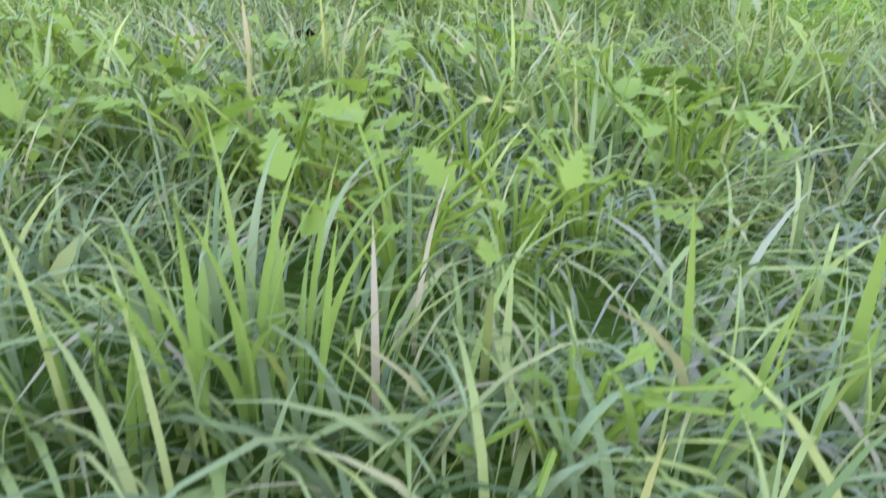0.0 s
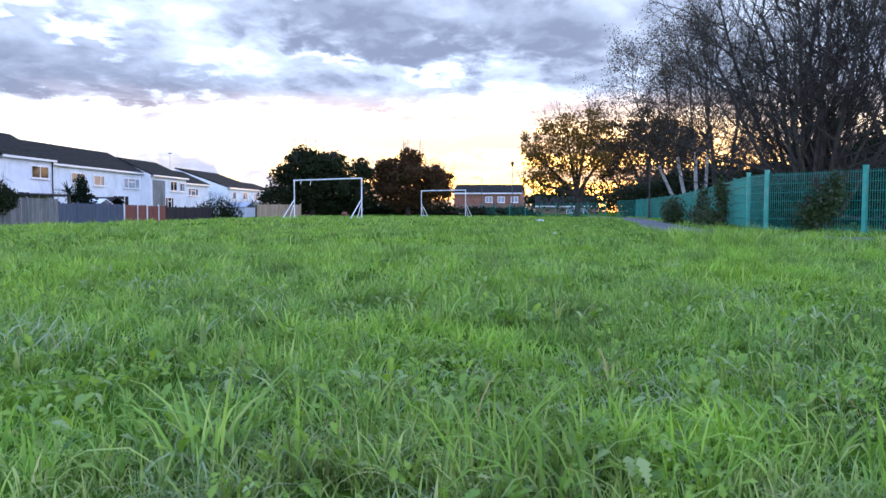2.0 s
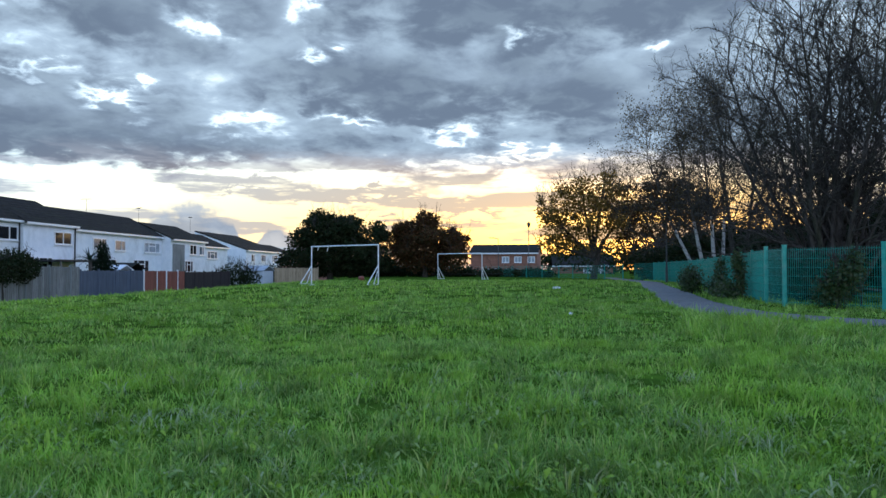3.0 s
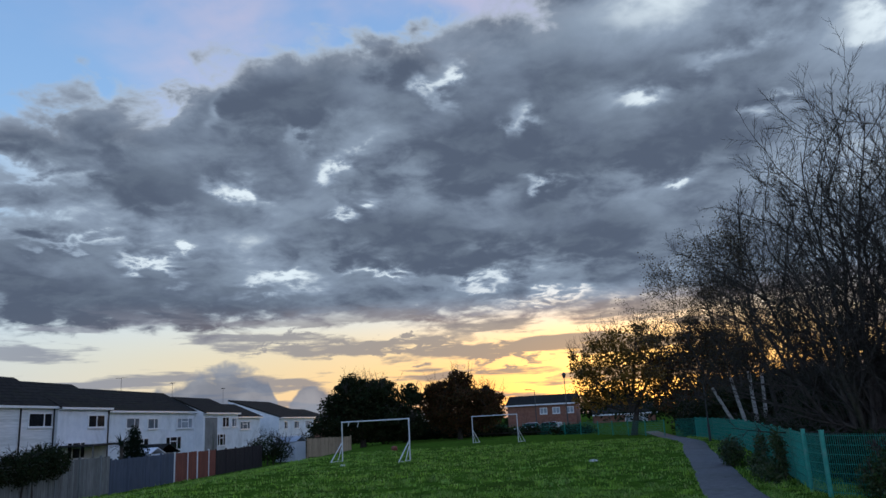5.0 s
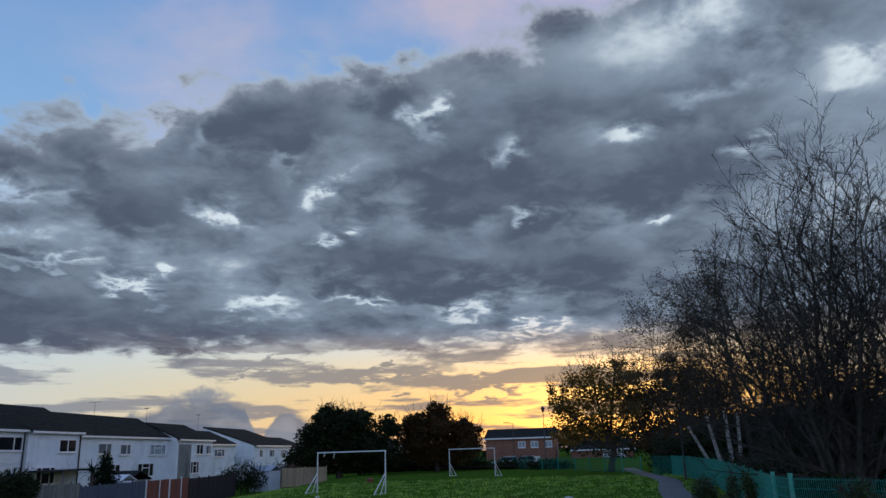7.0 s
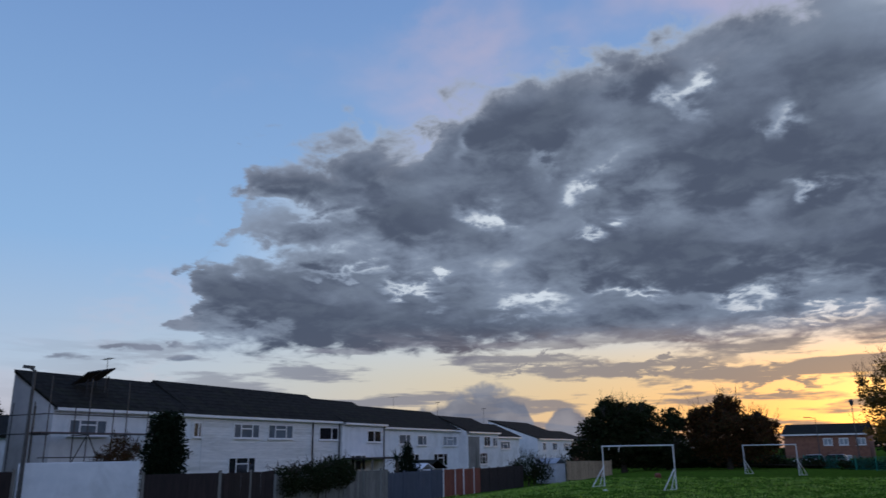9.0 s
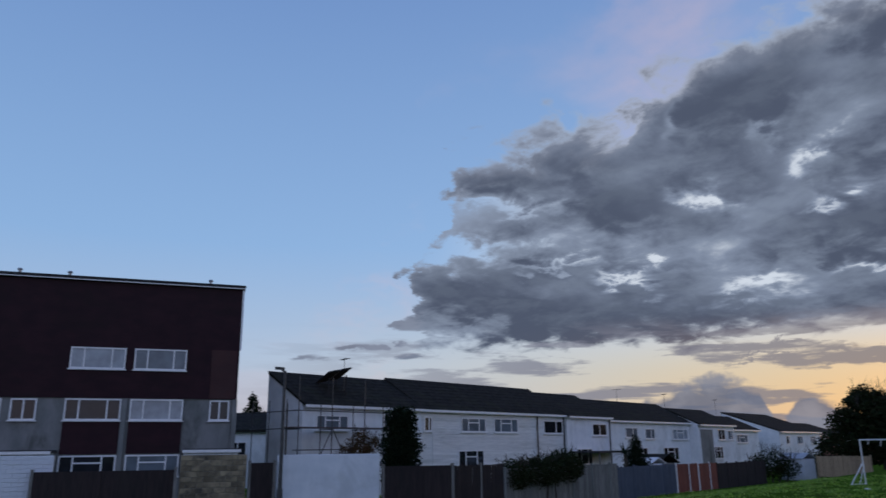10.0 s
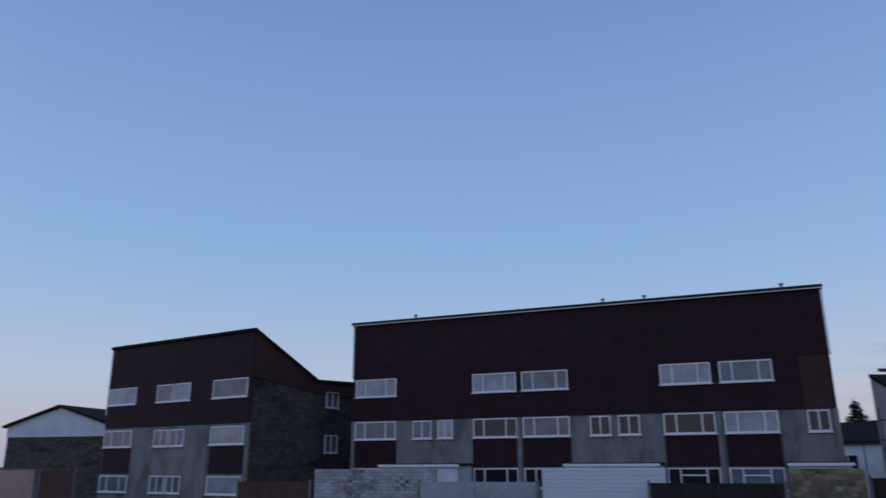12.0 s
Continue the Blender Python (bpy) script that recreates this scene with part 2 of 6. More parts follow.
def surface(name, dark, light, scale, rough=0.8, stain=None, stain_amount=0.5, stain_scale=0.6, bump=0.0, bump_scale=40.0, stretch=(1, 1, 1), metallic=0.0, jitter=0.0):
    """Paint, stone, wood and the like: fine grain, broad blotches and relief in real sizes."""
    m, n, bsdf = material(name, rough, metallic)
    pos = n.add("ShaderNodeTexCoord").outputs["Object"]
    mp = n.add("ShaderNodeMapping")
    n.put(mp.inputs[0], pos)
    mp.inputs["Scale"].default_value = stretch
    vec = mp.outputs[0]
    if jitter:
        # alike pieces each show another stretch of the grain and stains
        shift = n.add("ShaderNodeVectorMath", operation="ADD")
        n.put(shift.inputs[0], vec)
        n.put(shift.inputs[1], n.add("ShaderNodeObjectInfo").outputs["Location"])
        vec = shift.outputs[0]
    col = n.mix(n.smooth(n.noise(vec, scale, 6.0, 0.6), 0.3, 0.7), dark, light)
    if stain:
        col = n.mix(n.math("MULTIPLY", n.smooth(n.noise(vec, stain_scale, 5.0, 0.65, 0.3), 0.48, 0.7), stain_amount), col, stain)
    if jitter:
        info = n.add("ShaderNodeObjectInfo")
        hsv = n.add("ShaderNodeHueSaturation")
        n.put(hsv.inputs["Value"], n.math("ADD", 1.0 - jitter / 2, n.math("MULTIPLY", info.outputs["Random"], jitter)))
        n.put(hsv.inputs["Color"], col)
        col = hsv.outputs[0]
    n.put(bsdf.inputs["Base Color"], col)
    if bump:
        b = n.add("ShaderNodeBump")
        b.inputs["Strength"].default_value = bump
        b.inputs["Distance"].default_value = 0.02
        n.put(b.inputs["Height"], n.noise(vec, bump_scale, 4.0, 0.6))
        n.put(bsdf.inputs["Normal"], b.outputs[0])
    return m


def leafy(name, colours, rough=0.5, through=0.35, patch=None, gloss=0.35):
    """Leaves and blades: the colour differs from one to the next; some light passes through."""
    m, n, bsdf = material(name, rough)
    bsdf.inputs["Specular IOR Level"].default_value = gloss
    geo = n.add("ShaderNodeNewGeometry")
    k = len(colours)
    col = n.ramp(geo.outputs["Random Per Island"], [(i / max(1, k - 1), c) for i, c in enumerate(colours)])
    if patch:
        pos = n.add("ShaderNodeTexCoord").outputs["Object"]
        col = n.mix(n.math("MULTIPLY", n.smooth(n.noise(pos, patch[0], 3.0), 0.4, 0.65), patch[2]), col, patch[1])
        hsv = n.add("ShaderNodeHueSaturation")
        n.put(hsv.inputs["Value"], n.smooth(n.noise(pos, 2.6, 4.0, 0.6), 0.3, 0.7, 0.62, 1.35))
        n.put(hsv.inputs["Color"], col)
        col = hsv.outputs[0]
    n.put(bsdf.inputs["Base Color"], col)
    tr = n.add("ShaderNodeBsdfTranslucent")
    n.put(tr.inputs[0], col)
    mx = n.add("ShaderNodeMixShader")
    mx.inputs[0].default_value = through
    n.t.links.new(bsdf.outputs[0], mx.inputs[1])
    n.t.links.new(tr.outputs[0], mx.inputs[2])
    n.t.links.new(mx.outputs[0], [o for o in n.t.nodes if o.type == "OUTPUT_MATERIAL"][0].inputs[0])
    return m


M_GROUND = surface("turf_soil", (0.032, 0.062, 0.009), (0.095, 0.180, 0.019), 2.2, 0.95, (0.04, 0.042, 0.014), 0.5, 0.35, 0.8, 30.0)
M_GROUND.node_tree.nodes["Principled BSDF"].inputs["Specular IOR Level"].default_value = 0.0
M_PATH = surface("asphalt", (0.10, 0.10, 0.097), (0.165, 0.165, 0.16), 6.0, 0.95, (0.07, 0.08, 0.055), 0.6, 0.5, 0.5, 120.0)
M_RENDER = surface("white_render", (0.68, 0.71, 0.74), (0.79, 0.81, 0.83), 1.5, 0.8, (0.50, 0.52, 0.52), 0.6, 0.35, 0.3, 60.0)
M_BOARD = surface("white_weatherboard", (0.62, 0.63, 0.63), (0.75, 0.75, 0.74), 3.0, 0.55, (0.42, 0.44, 0.42), 0.7, 0.45, 0.1, 30.0, (0.4, 1, 3), jitter=0.15)
M_UPVC = surface("white_window_frame", (0.72, 0.73, 0.74), (0.8, 0.8, 0.8), 4.0, 0.35)
M_MAROON = surface("maroon_cladding", (0.020, 0.0055, 0.010), (0.031, 0.009, 0.014), 0.9, 0.6, (0.017, 0.007, 0.009), 0.7, 0.3, 0.3, 25.0, (1, 1, 2))
M_BRICKRED = surface("red_brown_panel", (0.042, 0.013, 0.014), (0.058, 0.019, 0.018), 1.2, 0.8, (0.05, 0.025, 0.025), 0.6, 0.5, 0.3, 30.0)
M_CONCRETE = surface("weathered_concrete", (0.16, 0.17, 0.165), (0.24, 0.24, 0.235), 1.2, 0.9, (0.07, 0.075, 0.065), 0.8, 0.7, 0.4, 50.0, (1, 1, 0.5))
M_ROOF = surface("dark_roof_tile", (0.014, 0.014, 0.013), (0.030, 0.029, 0.026), 3.0, 0.95, (0.03, 0.034, 0.02), 0.5, 0.6, 0.5, 12.0)
M_DARKTRIM = surface("black_bitumen_trim", (0.02, 0.02, 0.022), (0.04, 0.04, 0.042), 5.0, 0.7)
M_STONE = surface("yellow_stone_block", (0.15, 0.122, 0.08), (0.29, 0.24, 0.155), 3.0, 0.9, (0.06, 0.055, 0.045), 0.85, 1.6, 0.6, 40.0, jitter=0.7)
M_MORTAR = surface("mortar", (0.2, 0.19, 0.17), (0.27, 0.25, 0.22), 5.0, 0.95)
M_BRICKOLD = surface("sooty_brick", (0.05, 0.043, 0.04), (0.12, 0.10, 0.09), 2.6, 0.95, (0.016, 0.015, 0.016), 0.9, 0.5, 0.6, 40.0, (1, 1, 2.6), jitter=0.4)
M_BRICK = surface("orange_brick", (0.19, 0.085, 0.058), (0.27, 0.125, 0.085), 2.0, 0.9, (0.2, 0.1, 0.07), 0.5, 0.6, 0.3, 30.0)
M_WHITEWALL = surface("white_painted_wall", (0.62, 0.66, 0.72), (0.72, 0.75, 0.80), 1.4, 0.8, (0.50, 0.53, 0.56), 0.6, 0.6, 0.3, 40.0)
M_GREYWALL = surface("grey_painted_wall", (0.30, 0.33, 0.36), (0.42, 0.45, 0.49), 1.2, 0.85, (0.2, 0.22, 0.23), 0.6, 0.6, 0.3, 40.0)
M_WOODGREY = surface("weathered_fence_wood", (0.13, 0.125, 0.115), (0.24, 0.23, 0.215), 3.0, 0.9, (0.08, 0.085, 0.07), 0.6, 0.8, 0.4, 30.0, (6, 6, 0.6), jitter=0.35)
M_WOODBLUE = surface("blue_grey_fence_paint", (0.055, 0.068, 0.10), (0.085, 0.10, 0.14), 2.0, 0.8, (0.05, 0.055, 0.07), 0.5, 0.7, 0.2, 30.0, (5, 5, 0.6), jitter=0.2)
M_WOODRED = surface("red_brown_fence_stain", (0.17, 0.045, 0.03), (0.26, 0.075, 0.045), 2.5, 0.8, (0.1, 0.04, 0.03), 0.5, 0.7, 0.2, 30.0, (5, 5, 0.6), jitter=0.3)
M_WOODBLACK = surface("dark_fence_stain", (0.012, 0.007, 0.008), (0.028, 0.017, 0.017), 2.5, 0.85, (0.02, 0.016, 0.014), 0.5, 0.7, 0.2, 30.0, (5, 5, 0.6), jitter=0.3)
M_WOODTAN = surface("tan_fence_wood", (0.26, 0.19, 0.12), (0.38, 0.29, 0.19), 2.5, 0.9, (0.16, 0.12, 0.08), 0.5, 0.7, 0.3, 30.0, (5, 5, 0.6), jitter=0.3)
M_GREEN = surface("teal_powder_coat", (0.007, 0.20, 0.155), (0.014, 0.28, 0.215), 6.0, 0.45, (0.05, 0.12, 0.09), 0.4, 2.0)
M_GREENLIGHT = surface("teal_post_paint", (0.02, 0.27, 0.21), (0.06, 0.36, 0.28), 6.0, 0.45, (0.25, 0.32, 0.28), 0.5, 4.0)
M_GOAL = surface("white_goal_paint", (0.70, 0.70, 0.70), (0.80, 0.80, 0.80), 5.0, 0.4, (0.4, 0.36, 0.32), 0.5, 3.0)
M_STEEL = surface("galvanised_steel", (0.22, 0.23, 0.24), (0.34, 0.35, 0.36), 8.0, 0.45, metallic=0.7)
M_POST = surface("dark_lamp_post_paint", (0.03, 0.032, 0.034), (0.06, 0.06, 0.062), 6.0, 0.5)
M_BARK = surface("grey_brown_bark", (0.035, 0.028, 0.024), (0.085, 0.072, 0.062), 9.0, 0.95, (0.05, 0.06, 0.03), 0.4, 2.0, 0.7, 40.0, (1, 1, 0.3))
M_BIRCH = surface("white_birch_bark", (0.30, 0.285, 0.26), (0.48, 0.46, 0.43), 5.0, 0.85, (0.05, 0.045, 0.04), 0.9, 2.5, 0.5, 30.0, (1, 1, 2.5))
M_SOOTWHITE = surface("sooty_whitewash", (0.30, 0.32, 0.34), (0.48, 0.50, 0.53), 2.0, 0.9, (0.03, 0.03, 0.033), 0.97, 0.75, 0.4, 30.0, (1, 1, 1), jitter=0.3)
M_BROWNWOOD = surface("brown_fence_stain", (0.06, 0.028, 0.022), (0.10, 0.046, 0.034), 2.5, 0.8, (0.04, 0.02, 0.018), 0.5, 0.7, 0.2, 30.0, (5, 5, 0.6), jitter=0.25)
M_PINK = surface("faded_pink_door_paint", (0.38, 0.24, 0.20), (0.46, 0.30, 0.25), 1.5, 0.6, (0.30, 0.19, 0.16), 0.5, 0.8)
M_CLOTH = surface("white_plastic_litter", (0.65, 0.65, 0.66), (0.8, 0.8, 0.8), 9.0, 0.5)


for matt, level in ((M_ROOF, 0.1), (M_MAROON, 0.2), (M_DARKTRIM, 0.2), (M_BARK, 0.2)):
    matt.node_tree.nodes["Principled BSDF"].inputs["Specular IOR Level"].default_value = level


def glass(name, base, rough=0.06):
    m, n, bsdf = material(name, rough)
    pos = n.add("ShaderNodeTexCoord").outputs["Object"]
    n.put(bsdf.inputs["Base Color"], n.mix(n.smooth(n.noise(pos, 1.1, 3.0), 0.35, 0.65), base, tuple(c * 0.7 for c in base)))
    bsdf.inputs["IOR"].default_value = 1.5
    return m


M_PANE_NET = glass("window_with_net_curtain", (0.36, 0.40, 0.44))
# mid-grey panes, faintly mottled; no blind is modelled
M_PANE = glass("mid_grey_window", (0.16, 0.19, 0.22))
M_PANE_DARK = glass("dark_window", (0.02, 0.022, 0.026))

# ---- ground ----
def build_ground():
    xs = sorted({*range(-60, 61, 2), -1600, -700, -300, -150, -90, 90, 150, 300, 700, 1600})
    ys = sorted({*range(-40, 141, 2), -1600, -700, -300, -120, -60, 180, 260, 400, 800, 1600})
    nx = len(xs)
    verts = [(x, y, ground_z(x, y)) for y in ys for x in xs]
    faces = [(j * nx + i, j * nx + i + 1, (j + 1) * nx + i + 1, (j + 1) * nx + i) for j in range(len(ys) - 1) for i in range(nx - 1)]
    tagged(new("ground", mesh_of("ground", verts, faces, M_GROUND, True)), "level playing field of rough green turf falling to gardens", "ground", kind="structure")


build_ground()

PATH_LINE = [(24.0, 3.5), (15.0, 7.2), (10.0, 9.3), (7.6, 10.4), (6.2, 11.6), (5.6, 13.0), (5.45, 14.6), (5.85, 17.6), (6.65, 21.2), (8.05, 27.2), (10.1, 36.5), (12.2, 45.5), (13.2, 56.0), (15.0, 70.0)]


def spline(points, steps=8):
    """A smooth line through points."""
    p = [Vector(q) for q in points]
    p = [2 * p[0] - p[1], *p, 2 * p[-1] - p[-2]]
    out = []
    for i in range(1, len(p) - 2):
        for k in range(steps):
            t = k / steps
            out.append(0.5 * ((2 * p[i]) + (p[i + 1] - p[i - 1]) * t + (2 * p[i - 1] - 5 * p[i] + 4 * p[i + 1] - p[i + 2]) * t * t + (3 * p[i] - p[i - 1] - 3 * p[i + 1] + p[i + 2]) * t ** 3))
    return [*out, p[-2]]


def build_path():
    line = spline(PATH_LINE)
    verts, faces, n = [], [], 5
    for i, p in enumerate(line):
        d = (line[min(i + 1, len(line) - 1)] - line[max(i - 1, 0)]).normalized()
        side = Vector((-d.y, d.x))
        for k, w in enumerate((-0.62, -0.56, 0.0, 0.56, 0.62)):
            w += 0.05 * noise.noise(Vector((p.x * 1.3, p.y * 1.3, k)))
            q = p + side * w
            verts.append((q.x, q.y, ground_z(q.x, q.y) + (0.012, 0.035, 0.045, 0.035, 0.012)[k]))
    for i in range(len(line) - 1):
        for k in range(n - 1):
            faces.append((i * n + k, i * n + k + 1, (i + 1) * n + k + 1, (i + 1) * n + k))
    ob = new("pavement", mesh_of("pavement", verts, faces, M_PATH, True))
    tagged(ob, "narrow grey asphalt footpath curving along the fence", "footpath", kind="structure")


build_path()

# ---- buildings ----
def window(parent, u0, u1, z0, z1, y, lights=(0.25, 0.5, 0.25), pane=None, sill=True, transom=False, bar=0.07):
    """A framed window proud of the wall at local y; y grows into the building."""
    pane = pane or M_PANE
    bm = bmesh.new()
    d0, d1 = y - 0.05, y + 0.03
    box_bm(bm, u0, u1, d0, d1, z0, z0 + bar)
    box_bm(bm, u0, u1, d0, d1, z1 - bar, z1)
    cuts, x = [u0], u0
    for share in lights:
        x += share * (u1 - u0)
        cuts.append(x)
    for i, c in enumerate(cuts):
        a = c if i == 0 else c - bar if i == len(cuts) - 1 else c - bar / 2
        box_bm(bm, a, a + bar, d0 - 0.004, d1 - 0.004, z0 + bar, z1 - bar)
    if transom:
        i = len(lights) // 2
        zz = z0 + (z1 - z0) * 0.62
        box_bm(bm, cuts[i] + bar / 2, cuts[i + 1] - bar / 2, d0 - 0.002, d1, zz, zz + bar)
    w = part("window", bm, M_UPVC, parent)
    for i in range(len(lights)):
        boxes("pane", w, pane, [(cuts[i] + bar / 2, cuts[i + 1] - bar / 2, y - 0.015, y + 0.02, z0 + bar / 2, z1 - bar / 2)])
    if sill:
        boxes("sill", w, M_UPVC, [(u0 - 0.06, u1 + 0.06, y - 0.11, y, z0 - 0.06, z0 - 0.004)])
    return w


def prism(name, parent, mat, profile, x0, x1, label=""):
    """A solid from a (y, z) outline drawn out along x."""
    bm = bmesh.new()
    a = [bm.verts.new((x0, y, z)) for y, z in profile]
    b = [bm.verts.new((x1, y, z)) for y, z in profile]
    bm.faces.new(a)
    bm.faces.new(b[::-1])
    for i in range(len(profile)):
        j = (i + 1) % len(profile)
        bm.faces.new((a[i], b[i], b[j], a[j]))
    return part(name, bm, mat, parent, label)


def roof_vent(parent, x, y, z):
    bm = bmesh.new()
    bmesh.ops.create_cone(bm, segments=10, radius1=0.07, radius2=0.07, depth=0.3, cap_ends=True, matrix=pose(x, y, z + 0.15))
    bmesh.ops.create_cone(bm, segments=10, radius1=0.13, radius2=0.10, depth=0.08, cap_ends=True, matrix=pose(x, y, z + 0.32))
    part("roof_vent", bm, M_STEEL, parent)


def aerial(parent, x, y, z, h=1.4, turn=0.0):
    """A roof-top television aerial on a pole."""
    bm = bmesh.new()
    bmesh.ops.create_cone(bm, segments=6, radius1=0.02, radius2=0.016, depth=h, cap_ends=True, matrix=pose(x, y, z + h / 2))
    m = pose(x, y, z + h, 0, 0, turn)
    for q in box_bm(bm, -0.6, 0.6, -0.012, 0.012, -0.012, 0.012):
        q.co = m @ q.co
    for k in range(7):
        for q in box_bm(bm, -0.54 + 0.18 * k - 0.007, -0.54 + 0.18 * k + 0.007, -0.2, 0.2, -0.007, 0.007):
            q.co = m @ q.co
    part("television_aerial", bm, M_POST, parent)


def block_a():
    L, D, zb, zt = 25.66, 9.0, -0.8, 10.2
    h = thing("apartment_block", frame_at(-45.28, 0.43, 0.50985, 0.86027), "three-storey block with maroon cladding over grey concrete", "building")
    prism("wall", h, M_CONCRETE, [(0, zb), (D, zb), (D, 7.4), (0, zt - 0.1)], 0, L, "stained grey concrete wall")
    cl = -0.07
    boxes("cladding", h, M_MAROON, [(0.02, L - 0.02, cl, 0.0, 4.42, zt - 0.08)], label="dark maroon cladding of the upper storeys")
    boxes("cladding_panel", h, M_BRICKRED, [(24.3, L - 0.12, cl - 0.03, cl, 4.44, 6.88)])
    for a, b in ((0.2, 2.88), (7.58, 10.13), (10.45, 13.02), (17.8, 20.28), (20.66, 23.1)):
        boxes("cladding_panel", h, M_MAROON, [(a, b, cl, 0, 1.82, 3.33)])
    for x in (-0.02, 10.14, 20.3, L - 0.2):
        boxes("pilaster", h, M_CONCRETE, [(x, x + 0.22, cl - 0.05, 0, zb, 4.40)])
    prism("roof", h, M_ROOF, [(-0.22, zt - 0.06), (D + 0.2, 7.3), (D + 0.2, 7.5), (-0.22, zt + 0.1)], -0.1, L + 0.1, "low dark monopitch roof")
    boxes("fascia", h, M_DARKTRIM, [(-0.12, L + 0.12, -0.27, -0.225, zt - 0.05, zt + 0.09)])
    boxes("fascia_strip", h, M_UPVC, [(-0.1, L + 0.1, -0.262, -0.225, zt - 0.10, zt - 0.055)])
    boxes("verge_trim", h, M_UPVC, [(L - 0.02, L + 0.07, -0.1, 0.0, 6.9, zt - 0.13)])
    boxes("verge_trim", h, M_UPVC, [(-0.07, 0.02, -0.1, 0.0, 6.9, zt - 0.13)])
    for x in (3.9, 15.1, 17.3, 24.0):
        roof_vent(h, x, 0.35, zt + 0.05)
    for i, (a, b) in enumerate(((0.2, 2.88), (7.62, 10.16), (10.47, 13.04), (17.8, 20.27), (20.66, 23.1))):
        window(h, a, b, 5.80, 6.83, cl, pane=(M_PANE, M_PANE_NET)[i % 2 == 1 or i == 0])
        window(h, a, b, 3.37, 4.38, cl + 0.01, pane=(M_PANE, M_PANE_DARK, M_PANE, M_PANE_DARK, M_PANE_NET)[i])
        window(h, a, b, 0.75, 1.76, cl + 0.01, pane=(M_PANE_DARK, M_PANE_DARK, M_PANE_DARK, M_PANE_DARK, M_PANE)[i], transom=i > 2)
    for i, (a, b) in enumerate(((3.93, 5.09), (5.47, 6.4), (14.09, 15.16), (15.53, 16.63), (24.35, 25.31))):
        window(h, a, b, 3.37, 4.36, -0.005, lights=(0.5, 0.5), pane=(M_PANE, M_PANE_NET, M_PANE_DARK, M_PANE_DARK, M_PANE_DARK)[i])
    for a, b in ((2.9, 7.56), (13.1, 17.7), (23.2, 25.8)):
        boxes("canopy", h, M_DARKTRIM, [(a, b, -2.2, -0.02, 1.90, 2.02)], bevel=0.01)
        boxes("canopy_fascia", h, M_UPVC, [(a - 0.02, b + 0.02, -2.26, -2.205, 1.84, 1.97)])
        boxes("porch_wall", h, M_WHITEWALL, [(a + 0.1, b - 0.1, -2.1, -0.03, zb, 1.89)])


def block_b():
    L, D, zb, zt = 13.5, 12.0, -0.8, 9.6
    h = thing("apartment_block", frame_at(-52.9, -15.6, 8.8, 10.3), "smaller maroon-clad block with a sloping brick end wall", "building")
    prism("wall", h, M_BRICKOLD, [(0, zb), (D, zb), (D, 7.3), (5.4, 7.0), (0, zt - 0.1)], 0, L, "sooty brick end wall")
    cl = -0.07
    boxes("wall_face", h, M_CONCRETE, [(0.0, L - 0.02, -0.03, 0.0, zb, 4.3)], label="damp grey concrete lower storeys")
    boxes("cladding", h, M_MAROON, [(0.02, L - 0.02, cl, 0.0, 4.31, zt - 0.08)])
    prism("gable_cladding", h, M_BRICKRED, [(0.0, 6.9), (5.4, 6.3), (D, 6.3), (D, 7.28), (5.4, 6.98), (0.0, zt - 0.12)], L, L + 0.06, "red-brown clad gable")
    for a, b in ((0.1, 2.95), (10.3, 13.1)):
        boxes("cladding_panel", h, M_MAROON, [(a, b, cl, -0.03, 1.5, 3.05)])
    for x in (9.9, L - 0.24):
        boxes("pilaster", h, M_CONCRETE, [(x, x + 0.22, cl - 0.06, -0.03, zb, 4.29)])
    prism("roof", h, M_ROOF, [(-0.2, zt - 0.06), (5.4, 6.98), (D + 0.2, 7.28), (D + 0.2, 7.45), (5.4, 7.18), (-0.2, zt + 0.1)], -0.1, L + 0.16, "dark folded roof")
    boxes("corner_trim", h, M_UPVC, [(-0.06, 0.015, -0.1, 0.0, 5.2, zt - 0.13)])
    for i, (a, b, n) in enumerate(((0.1, 3.0, 1), (5.07, 6.6, 1), (6.7, 8.22, 1), (10.24, 13.16, 1))):
        window(h, a, b, 5.78, 6.86, cl, lights=(1.0,), pane=(M_PANE_NET, M_PANE, M_PANE_NET, M_PANE)[i])
    for i, (a, b) in enumerate(((0.1, 2.95), (10.28, 13.11))):
        for z0, z1 in ((3.12, 4.15), (0.38, 1.38)):
            window(h, a, b, z0, z1, cl + 0.01, lights=(0.28, 0.44, 0.28) if i == 0 else (1.0,), pane=M_PANE_NET if i else M_PANE)
    for a, b in ((5.13, 6.5), (6.65, 7.95)):
        window(h, a, b, 3.1, 4.1, -0.035, lights=(0.5, 0.5), pane=M_PANE)
        window(h, a, b, 0.38, 1.38, -0.035, lights=(0.5, 0.5), pane=M_PANE)
    # windows in the end wall
    for z0, z1 in ((5.5, 6.5), (2.7, 3.8)):
        w = window(h, 6.3, 7.5, z0, z1, -0.01, lights=(0.5, 0.5), pane=M_PANE)
        w.matrix_local = frame_at(L, 0.0, 0.0, 1.0)
    aerial(h, 9.0, 6.0, 7.1, 1.6, 20)


